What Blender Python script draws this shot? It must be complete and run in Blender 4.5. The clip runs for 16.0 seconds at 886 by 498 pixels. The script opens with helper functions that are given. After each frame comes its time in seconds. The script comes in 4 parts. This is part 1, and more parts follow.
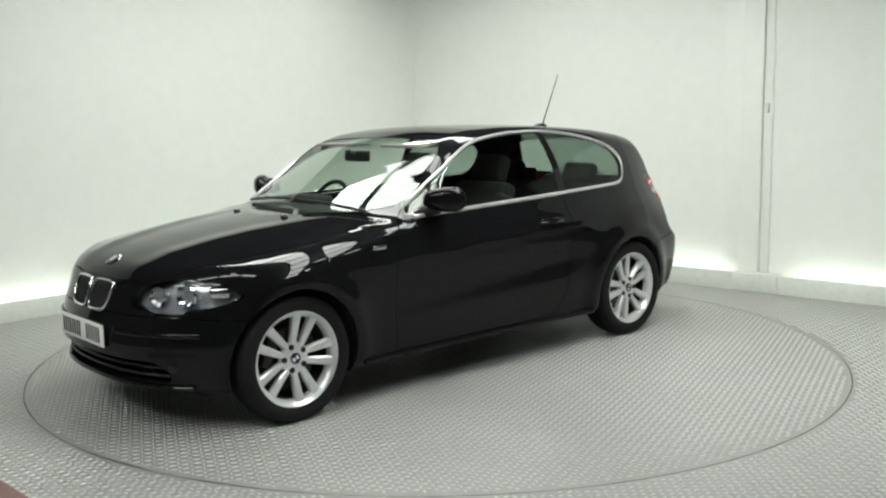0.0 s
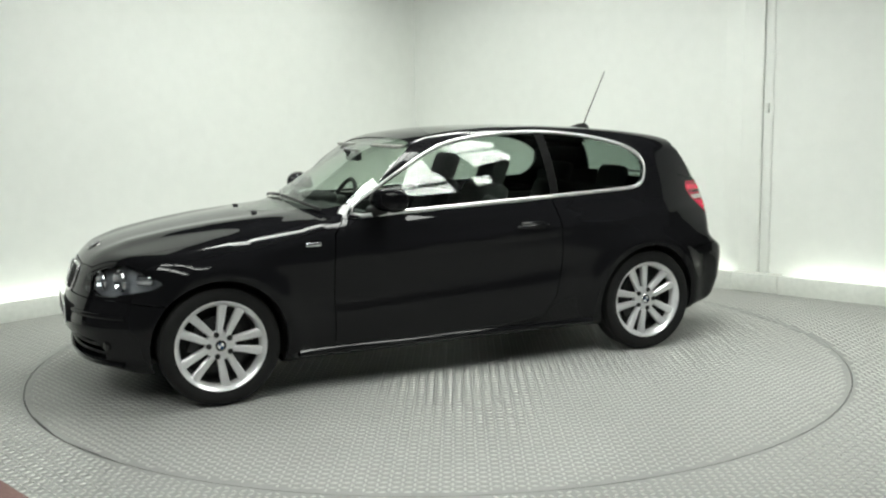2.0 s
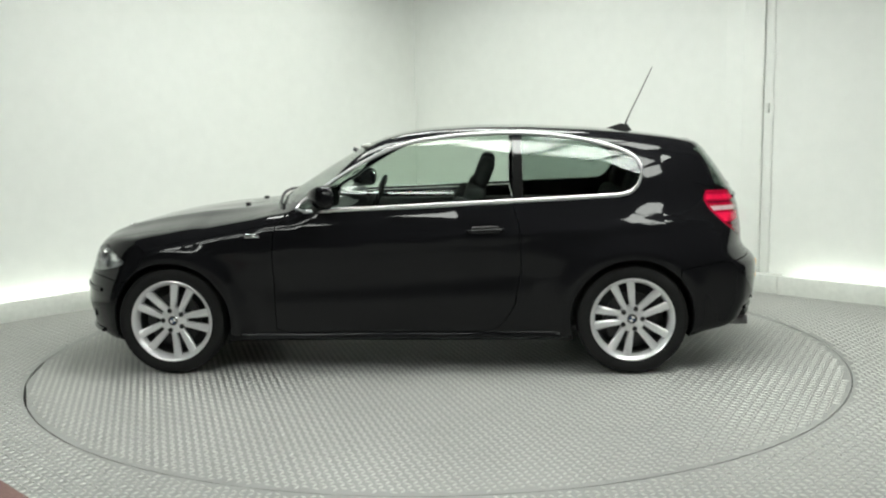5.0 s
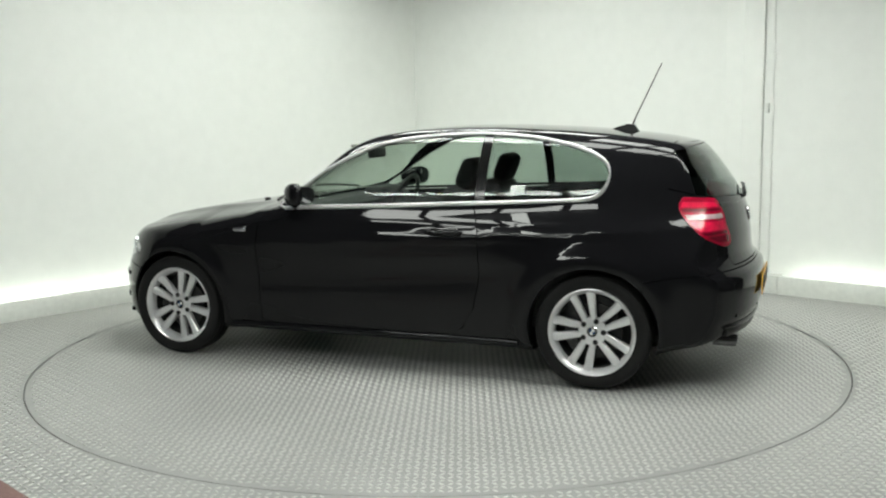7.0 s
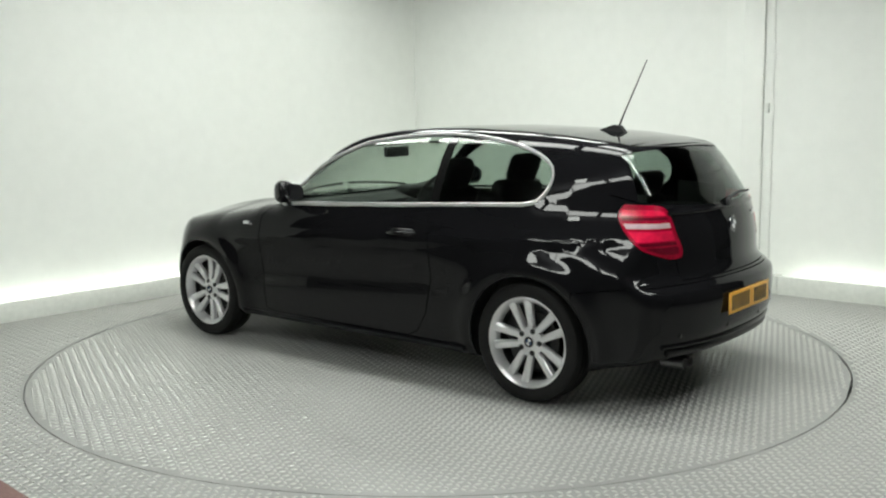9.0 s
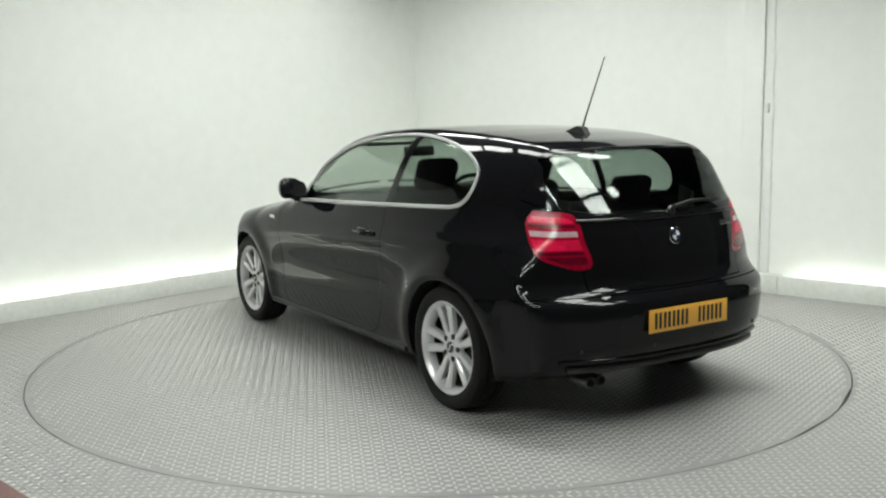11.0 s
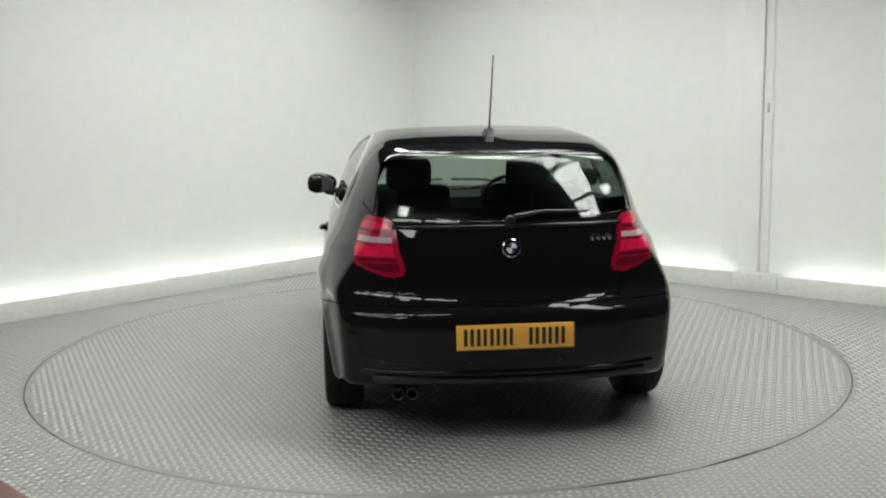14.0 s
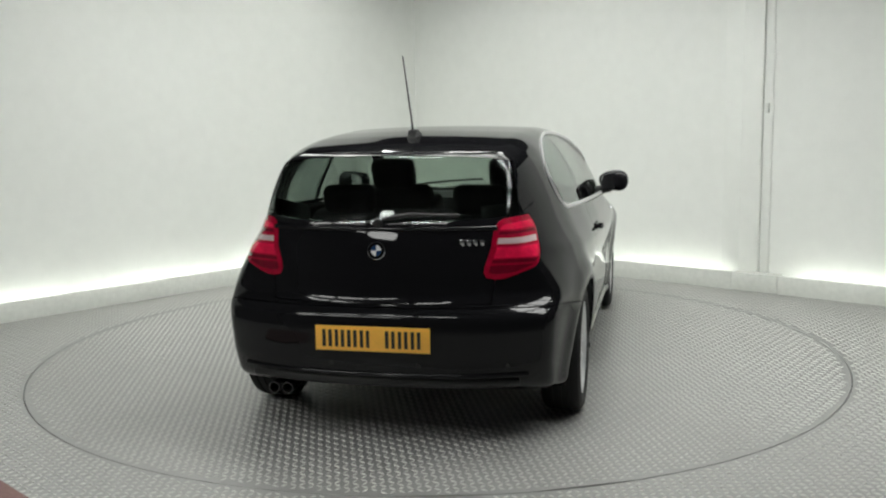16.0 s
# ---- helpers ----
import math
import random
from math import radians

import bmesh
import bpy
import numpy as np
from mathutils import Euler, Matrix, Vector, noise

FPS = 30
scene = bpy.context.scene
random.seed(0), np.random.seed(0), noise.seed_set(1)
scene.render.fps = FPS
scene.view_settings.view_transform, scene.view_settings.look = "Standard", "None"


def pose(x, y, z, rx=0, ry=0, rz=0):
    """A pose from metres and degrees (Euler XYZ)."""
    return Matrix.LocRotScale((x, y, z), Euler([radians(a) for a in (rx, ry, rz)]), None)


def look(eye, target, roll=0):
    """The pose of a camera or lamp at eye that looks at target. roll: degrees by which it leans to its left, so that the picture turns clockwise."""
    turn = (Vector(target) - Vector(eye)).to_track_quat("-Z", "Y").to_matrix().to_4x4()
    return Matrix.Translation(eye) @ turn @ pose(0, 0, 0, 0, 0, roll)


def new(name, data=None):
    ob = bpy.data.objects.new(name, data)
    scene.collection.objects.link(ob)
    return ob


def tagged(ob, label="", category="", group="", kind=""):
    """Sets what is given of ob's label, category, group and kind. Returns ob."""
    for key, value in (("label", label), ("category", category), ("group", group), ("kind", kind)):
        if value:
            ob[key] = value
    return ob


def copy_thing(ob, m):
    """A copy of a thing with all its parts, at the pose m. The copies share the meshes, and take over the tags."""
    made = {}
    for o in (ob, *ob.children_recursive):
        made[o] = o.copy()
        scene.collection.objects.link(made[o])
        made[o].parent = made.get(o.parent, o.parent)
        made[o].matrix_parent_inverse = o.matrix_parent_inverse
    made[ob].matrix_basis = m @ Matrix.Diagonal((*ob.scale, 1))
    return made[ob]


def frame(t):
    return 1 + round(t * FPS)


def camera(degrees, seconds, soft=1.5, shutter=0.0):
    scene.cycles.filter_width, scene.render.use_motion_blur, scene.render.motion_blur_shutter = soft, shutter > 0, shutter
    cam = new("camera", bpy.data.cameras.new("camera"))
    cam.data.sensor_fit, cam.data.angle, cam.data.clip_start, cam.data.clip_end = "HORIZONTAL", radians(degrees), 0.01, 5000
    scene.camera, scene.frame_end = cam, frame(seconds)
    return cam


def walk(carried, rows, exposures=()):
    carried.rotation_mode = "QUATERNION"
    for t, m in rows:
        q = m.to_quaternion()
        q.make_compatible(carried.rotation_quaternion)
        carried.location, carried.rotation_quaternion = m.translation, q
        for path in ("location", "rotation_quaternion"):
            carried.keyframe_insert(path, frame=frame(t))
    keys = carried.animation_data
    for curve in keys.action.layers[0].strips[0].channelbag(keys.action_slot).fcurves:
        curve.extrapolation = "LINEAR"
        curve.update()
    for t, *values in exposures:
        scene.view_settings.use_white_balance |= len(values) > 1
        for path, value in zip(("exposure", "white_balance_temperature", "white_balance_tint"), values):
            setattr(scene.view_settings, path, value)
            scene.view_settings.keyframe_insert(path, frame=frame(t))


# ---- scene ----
cam = camera(49.7, 16.0, soft=2.2)
EYE = Vector((0.0, -6.0458, 1.477))
VIEW = look(EYE, EYE + Vector((0.00641, 0.99045, -0.13771)), roll=-0.905)
walk(cam, [(0.0, VIEW), (16.0, VIEW)], exposures=[(0.0, -0.05, 6500, 5), (1.5, 0.03, 6500, 5), (4.0, 0.06, 6500, 5), (8.0, 0.03, 6500, 6), (11.5, -0.02, 6500, 8), (13.0, -0.12, 6500, 10), (14.5, -0.22, 6500, 10), (16.0, -0.24, 6500, 10)])

# ---- world and light levels ----
world = bpy.data.worlds.new("dim_hall")
world.use_nodes = True
world.node_tree.nodes["Background"].inputs[0].default_value = (0.72, 0.8, 0.72, 1)
world.node_tree.nodes["Background"].inputs[1].default_value = 0.02
scene.world = world
PANEL_GLOW = 17.8
COVE_GLOW = 9.0
SPOT_GLOW = 22.0


# ---- materials ----
def material(name, colour, rough=0.5, metal=0.0, coat=0.0, coat_rough=0.03, noise_scale=0.0, vary=0.0, bump=0.0,
             bump_scale=0.0, rough_vary=0.0, emit=None, emit_strength=0.0, specular=0.5):
    m = bpy.data.materials.new(name)
    m.use_nodes = True
    nodes, links = m.node_tree.nodes, m.node_tree.links
    b = nodes["Principled BSDF"]
    b.inputs["Base Color"].default_value = (*colour, 1)
    b.inputs["Roughness"].default_value = rough
    b.inputs["Metallic"].default_value = metal
    b.inputs["Coat Weight"].default_value = coat
    b.inputs["Coat Roughness"].default_value = coat_rough
    b.inputs["Specular IOR Level"].default_value = specular
    where = nodes.new("ShaderNodeTexCoord").outputs["Object"]
    if vary or rough_vary:
        big, small = nodes.new("ShaderNodeTexNoise"), nodes.new("ShaderNodeTexNoise")
        for n, s in ((big, noise_scale), (small, noise_scale * 13)):
            n.inputs["Scale"].default_value = s
            n.inputs["Detail"].default_value = 4
            links.new(where, n.inputs["Vector"])
        both = nodes.new("ShaderNodeMath")
        both.operation = "ADD"
        links.new(big.outputs[0], both.inputs[0])
        links.new(small.outputs[0], both.inputs[1])
        if vary:
            r = nodes.new("ShaderNodeMapRange")
            r.inputs["From Min"].default_value, r.inputs["From Max"].default_value = 0.6, 1.4
            r.inputs["To Min"].default_value, r.inputs["To Max"].default_value = 1 - vary, 1 + vary
            links.new(both.outputs[0], r.inputs["Value"])
            mix = nodes.new("ShaderNodeMix")
            mix.data_type, mix.blend_type = "RGBA", "MULTIPLY"
            mix.inputs["Factor"].default_value = 1
            mix.inputs["A"].default_value = (*colour, 1)
            links.new(r.outputs[0], mix.inputs["B"])
            links.new(mix.outputs["Result"], b.inputs["Base Color"])
        if rough_vary:
            r = nodes.new("ShaderNodeMapRange")
            r.inputs["From Min"].default_value, r.inputs["From Max"].default_value = 0.6, 1.4
            r.inputs["To Min"].default_value, r.inputs["To Max"].default_value = rough - rough_vary, rough + rough_vary
            links.new(both.outputs[0], r.inputs["Value"])
            links.new(r.outputs[0], b.inputs["Roughness"])
    if bump:
        n = nodes.new("ShaderNodeTexNoise")
        n.inputs["Scale"].default_value = bump_scale
        n.inputs["Detail"].default_value = 5
        links.new(where, n.inputs["Vector"])
        k = nodes.new("ShaderNodeBump")
        k.inputs["Strength"].default_value = bump
        k.inputs["Distance"].default_value = 0.004
        links.new(n.outputs[0], k.inputs["Height"])
        links.new(k.outputs[0], b.inputs["Normal"])
    if emit:
        b.inputs["Emission Color"].default_value = (*emit, 1)
        b.inputs["Emission Strength"].default_value = emit_strength
    return m


def glass_material(name, tint, rough=0.0):
    """Thin pane: see-through, with a mirror sheen that grows at grazing angles."""
    m = bpy.data.materials.new(name)
    m.use_nodes = True
    nodes, links = m.node_tree.nodes, m.node_tree.links
    nodes.remove(nodes["Principled BSDF"])
    clear, gloss, mix, facing, power, lift = (nodes.new(n) for n in ("ShaderNodeBsdfTransparent", "ShaderNodeBsdfGlossy", "ShaderNodeMixShader", "ShaderNodeLayerWeight", "ShaderNodeMath", "ShaderNodeMath"))
    clear.inputs[0].default_value = (*tint, 1)
    gloss.inputs["Roughness"].default_value = rough
    power.operation, lift.operation = "POWER", "MULTIPLY_ADD"
    power.inputs[1].default_value = 5
    lift.inputs[1].default_value, lift.inputs[2].default_value = 0.94, 0.033
    links.new(facing.outputs["Facing"], power.inputs[0])
    links.new(power.outputs[0], lift.inputs[0])
    links.new(lift.outputs[0], mix.inputs[0])
    links.new(clear.outputs[0], mix.inputs[1])
    links.new(gloss.outputs[0], mix.inputs[2])
    links.new(mix.outputs[0], nodes["Material Output"].inputs[0])
    return m


WALL_PAINT = material("white_wall_paint", (0.81, 0.83, 0.79), 0.6, noise_scale=0.7, vary=0.03, bump=0.05, bump_scale=90)
KERB_PAINT = material("grey_white_kerb_paint", (0.72, 0.74, 0.69), 0.55, noise_scale=2.0, vary=0.1, bump=0.1, bump_scale=40)
HALL_DARK = material("dark_hall_sheet", (0.06, 0.06, 0.064), 0.8, noise_scale=0.8, vary=0.3)
STEEL_FLOOR = material("grey_steel_plate", (0.285, 0.288, 0.276), 0.42, 0.25, noise_scale=1.2, vary=0.12, rough_vary=0.10, bump=0.06, bump_scale=60)
TREAD_STEEL = material("worn_tread_steel", (0.51, 0.515, 0.488), 0.4, 0.4, noise_scale=1.6, vary=0.15, rough_vary=0.1)
GAP_BLACK = material("black_gap", (0.01, 0.01, 0.01), 0.9)
RED_MAT = material("dull_red_mat", (0.17, 0.10, 0.09), 0.9, noise_scale=6, vary=0.25, bump=0.3, bump_scale=160)
PAINT = material("black_gloss_paint", (0.007, 0.007, 0.008), 0.3, 0.0, coat=1.0, coat_rough=0.015, specular=0.0)
PAINT.node_tree.nodes["Principled BSDF"].inputs["Coat IOR"].default_value = 1.32
BLACK_PLASTIC = material("black_plastic", (0.012, 0.012, 0.012), 0.45, noise_scale=8, vary=0.2, bump=0.08, bump_scale=500)
GLOSS_PLASTIC = material("gloss_black_plastic", (0.008, 0.008, 0.008), 0.12)
RUBBER = material("tyre_rubber", (0.009, 0.009, 0.009), 0.65, specular=0.25, noise_scale=9, vary=0.3, bump=0.15, bump_scale=220)
ALLOY = material("silver_alloy", (0.76, 0.76, 0.77), 0.3, 0.5, coat=0.4, noise_scale=5, vary=0.05)
# dark copy of the alloy; the shade behind the spokes is in its colour
ALLOY_DARK = material("shade_darkened_alloy", (0.05, 0.05, 0.05), 0.5, 0.7, noise_scale=5, vary=0.2)
CHROME = material("polished_chrome", (0.85, 0.85, 0.86), 0.1, 1.0)
SATIN = material("satin_aluminium_trim", (0.80, 0.80, 0.80), 0.38, 0.75)
CLOTH = material("black_cloth", (0.016, 0.016, 0.017), 0.9, noise_scale=10, vary=0.25, bump=0.2, bump_scale=420)
TRIM_GREY = material("dark_cabin_trim", (0.03, 0.03, 0.031), 0.7, noise_scale=8, vary=0.2)
HEADLINER = material("pale_headliner", (0.30, 0.30, 0.28), 0.9, noise_scale=12, vary=0.1)
DULL_STEEL = material("dull_exhaust_steel", (0.16, 0.16, 0.16), 0.35, 1.0, noise_scale=30, vary=0.3)
RED_LENS = material("red_lamp_lens", (0.33, 0.003, 0.025), 0.2, coat=0.15, noise_scale=18, vary=0.4)
RED_BRIGHT = material("bright_red_reflector_lens", (0.72, 0.010, 0.06), 0.2, coat=0.2, noise_scale=22, vary=0.35)
RED_DEEP = material("deep_red_lens", (0.14, 0.002, 0.014), 0.2, coat=0.3, noise_scale=14, vary=0.25)
CLEAR_LENS_BAR = material("clear_lamp_band", (0.48, 0.36, 0.37), 0.15, coat=0.3, noise_scale=30, vary=0.2)
LAMP_SILVER = material("lamp_reflector", (0.75, 0.76, 0.78), 0.16, 1.0, noise_scale=20, vary=0.15)
LAMP_GREY = material("lamp_bowl_grey", (0.60, 0.61, 0.63), 0.25, 0.7, noise_scale=16, vary=0.35)
YELLOW_PLATE = material("yellow_reflective_plate", (0.93, 0.50, 0.075), 0.4, noise_scale=6, vary=0.05)
WHITE_PLATE = material("white_reflective_plate", (0.9, 0.9, 0.89), 0.4, noise_scale=6, vary=0.04)
INK = material("black_plate_ink", (0.012, 0.012, 0.012), 0.5)
BLUE = material("badge_blue", (0.015, 0.045, 0.12), 0.2, coat=1.0)
WHITE = material("badge_white", (0.8, 0.8, 0.8), 0.2, coat=1.0)
GLASS = glass_material("green_tinted_window_glass", (0.86, 0.90, 0.87))
REAR_GLASS = glass_material("dark_tinted_window_glass", (0.68, 0.73, 0.70))
CLEAR = glass_material("clear_lens", (0.97, 0.98, 0.99))
MIRROR = material("mirror_face", (0.85, 0.86, 0.86), 0.02, 1.0)
LAMP_WHITE = material("light_panel_diffuser", (0.8, 0.8, 0.8), 0.5, emit=(0.985, 1.0, 0.965), emit_strength=PANEL_GLOW)
COVE_WHITE = material("cove_tube", (0.8, 0.8, 0.8), 0.5, emit=(0.985, 1.0, 0.96), emit_strength=COVE_GLOW)
SPOT_WHITE = material("floodlight_lens", (0.8, 0.8, 0.8), 0.5, emit=(0.97, 1.0, 0.95), emit_strength=SPOT_GLOW)
FRAME_DARK = material("dark_metal_frame", (0.03, 0.03, 0.03), 0.5, 0.3, noise_scale=4, vary=0.2)


# ---- mesh helpers ----
def part(name, shape, mat, parent=None, label="", at=None):
    """Links a bmesh or a mesh as one object under its parent."""
    if isinstance(shape, bmesh.types.BMesh):
        me = bpy.data.meshes.new(name)
        shape.to_mesh(me)
        shape.free()
    else:
        me = shape
        me.name = name
    if mat and not me.materials:
        me.materials.append(mat)
    ob = new(name, me)
    if parent:
        ob.parent = parent
    if at:
        ob.matrix_basis = at
    return tagged(ob, label) if label else ob


def smooth(bm, angle=35):
    for f in bm.faces:
        f.smooth = True
    for e in bm.edges:
        if len(e.link_faces) == 2 and e.calc_face_angle(0) > radians(angle):
            e.smooth = False
    return bm


def box(size, centre=(0, 0, 0), bevel=0.0, segments=2, m=None):
    bm = bmesh.new()
    bmesh.ops.create_cube(bm, size=1, matrix=Matrix.Translation(centre) @ Matrix.Diagonal((*size, 1)))
    if bevel:
        bmesh.ops.bevel(bm, geom=bm.edges[:], offset=bevel, segments=segments, affect="EDGES", profile=0.5)
        smooth(bm)
    if m:
        bm.transform(m)
    return bm


def joined(*shapes):
    out = bmesh.new()
    for s in shapes:
        me = bpy.data.meshes.new("piece")
        s.to_mesh(me)
        s.free()
        out.from_mesh(me)
        bpy.data.meshes.remove(me)
    return out


def tube(points, radius, sides=8, closed=False, flat=1.0):
    """A round bar along points; flat squeezes it along the local normal."""
    pts = [Vector(p) for p in points]
    n = len(pts)
    bm = bmesh.new()
    rings, up = [], Vector((0, 0, 1))
    for i, p in enumerate(pts):
        a, b = (pts[i - 1] if i or closed else p), (pts[(i + 1) % n] if i < n - 1 or closed else p)
        d = (b - a).normalized()
        if abs(d.dot(up)) > 0.98:
            up = Vector((1, 0, 0))
        s = d.cross(up).normalized()
        u = s.cross(d)
        r = radius[i] if isinstance(radius, (list, tuple)) else radius
        rings.append([bm.verts.new(p + s * math.cos(k * math.tau / sides) * r * flat + u * math.sin(k * math.tau / sides) * r) for k in range(sides)])
    for i in range(n if closed else n - 1):
        for k in range(sides):
            bm.faces.new((rings[i][k], rings[i][(k + 1) % sides], rings[(i + 1) % n][(k + 1) % sides], rings[(i + 1) % n][k]))
    if not closed:
        bm.faces.new(rings[0][::-1])
        bm.faces.new(rings[-1])
    bmesh.ops.recalc_face_normals(bm, faces=bm.faces[:])
    return smooth(bm, 50)


def lathe(profile, sides=48, closed=False):
    """Turns (radius, y) pairs round the y axis."""
    bm = bmesh.new()
    rings = [[bm.verts.new((r * math.cos(k * math.tau / sides), y, r * math.sin(k * math.tau / sides))) for k in range(sides)] for r, y in profile]
    for i in range(len(rings) if closed else len(rings) - 1):
        a, b = rings[i], rings[(i + 1) % len(rings)]
        for k in range(sides):
            bm.faces.new((a[k], a[(k + 1) % sides], b[(k + 1) % sides], b[k]))
    if not closed:
        for ring in (rings[0], rings[-1]):
            if (ring[0].co - ring[1].co).length > 1e-4:
                bm.faces.new(ring)
    bmesh.ops.remove_doubles(bm, verts=bm.verts[:], dist=1e-5)
    bmesh.ops.recalc_face_normals(bm, faces=bm.faces[:])
    return smooth(bm, 32)


def prism(outline, axis, low, high):
    """A block from a 2D outline, along an axis: 'x' takes (y, z), 'y' takes (x, z), 'z' takes (x, y)."""
    bm = bmesh.new()
    put = {"x": lambda a, b, h: (h, a, b), "y": lambda a, b, h: (a, h, b), "z": lambda a, b, h: (a, b, h)}[axis]
    lo, hi = ([bm.verts.new(put(a, b, h)) for a, b in outline] for h in (low, high))
    bm.faces.new(lo)
    bm.faces.new(hi)
    n = len(outline)
    for i in range(n):
        bm.faces.new((lo[i], lo[(i + 1) % n], hi[(i + 1) % n], hi[i]))
    bmesh.ops.recalc_face_normals(bm, faces=bm.faces[:])
    return bm


def grown(outline, d):
    """The outline moved outwards by d."""
    n = len(outline)
    area = sum(outline[i][0] * outline[(i + 1) % n][1] - outline[(i + 1) % n][0] * outline[i][1] for i in range(n))
    s = d if area > 0 else -d
    out = []
    for i in range(n):
        a, p, b = (Vector(outline[j % n]) for j in (i - 1, i, i + 1))
        e, g = (p - a).normalized(), (b - p).normalized()
        m = Vector((e.y + g.y, -e.x - g.x))
        m = m / max(m.length_squared / 2, 0.5)
        out.append((p.x + m.x * s, p.y + m.y * s))
    return out


def rounded(outline, steps=4):
    """A smooth closed curve through the outline's points."""
    n, out = len(outline), []
    for i in range(n):
        p0, p1, p2, p3 = (Vector(outline[(i + k) % n]) for k in (-1, 0, 1, 2))
        for s in range(steps):
            t = s / steps
            q = 0.5 * (2 * p1 + (p2 - p0) * t + (2 * p0 - 5 * p1 + 4 * p2 - p3) * t * t + (3 * p1 - p0 - 3 * p2 + p3) * t ** 3)
            out.append((q.x, q.y))
    return out


def flipped(outline):
    return [(-a, b) for a, b in outline][::-1]


def as_mesh(bm):
    me = bpy.data.meshes.new("shape")
    bm.to_mesh(me)
    bm.free()
    return me


def carved(me, cutter, operation):
    """me with the cutter (a bmesh) taken away from it, or cut down to it."""
    a, b = new("carve_a", me), new("carve_b", as_mesh(cutter))
    mod = a.modifiers.new("cut", "BOOLEAN")
    mod.object, mod.operation, mod.solver = b, operation, "EXACT"
    least = 0.6 * len(me.polygons) if operation == "DIFFERENCE" else 8
    # a cutter whose faces fall just on the mesh's own edges is shifted by under a millimetre
    for k in range(6):
        b.location = (0.0004 * k, 0.0002 * k, 0.0003 * k)
        bpy.context.view_layer.update()
        out = bpy.data.meshes.new_from_object(a.evaluated_get(bpy.context.evaluated_depsgraph_get()))
        if len(out.polygons) > least:
            break
    other = b.data
    bpy.data.objects.remove(a)
    bpy.data.objects.remove(b)
    bpy.data.meshes.remove(other)
    out.materials.clear()
    return out


def mirrored(me):
    bm = bmesh.new()
    bm.from_mesh(me)
    bm.transform(Matrix.Diagonal((1, -1, 1, 1)))
    bmesh.ops.reverse_faces(bm, faces=bm.faces[:])
    return as_mesh(bm)


# ---- the booth: two white walls with cove kerbs, steel floor, dark hall behind ----
CORNER = Vector((-0.193, 4.17))
LEFT_DIR = Vector((-math.cos(radians(46.7)), -math.sin(radians(46.7))))
RIGHT_DIR = Vector((math.cos(radians(41.5)), -math.sin(radians(41.5))))
CEILING_Z = 3.5
WALL_TOP = 2.76
KERB_H, KERB_D = 0.15, 0.16


def along(direction, inward, s0, s1, d0, d1, z0, z1, bevel=0.0):
    """A block that runs along a wall: s from the corner, d in front of the kerb's face."""
    bm = box((s1 - s0, d1 - d0, z1 - z0), ((s0 + s1) / 2, (d0 + d1) / 2, (z0 + z1) / 2), bevel)
    bm.transform(Matrix(((direction.x, inward.x, 0, CORNER.x), (direction.y, inward.y, 0, CORNER.y), (0, 0, 1, 0), (0, 0, 0, 1))))
    bmesh.ops.recalc_face_normals(bm, faces=bm.faces[:])
    return bm


LEFT_IN = Vector((-LEFT_DIR.y, LEFT_DIR.x))
RIGHT_IN = Vector((RIGHT_DIR.y, -RIGHT_DIR.x))


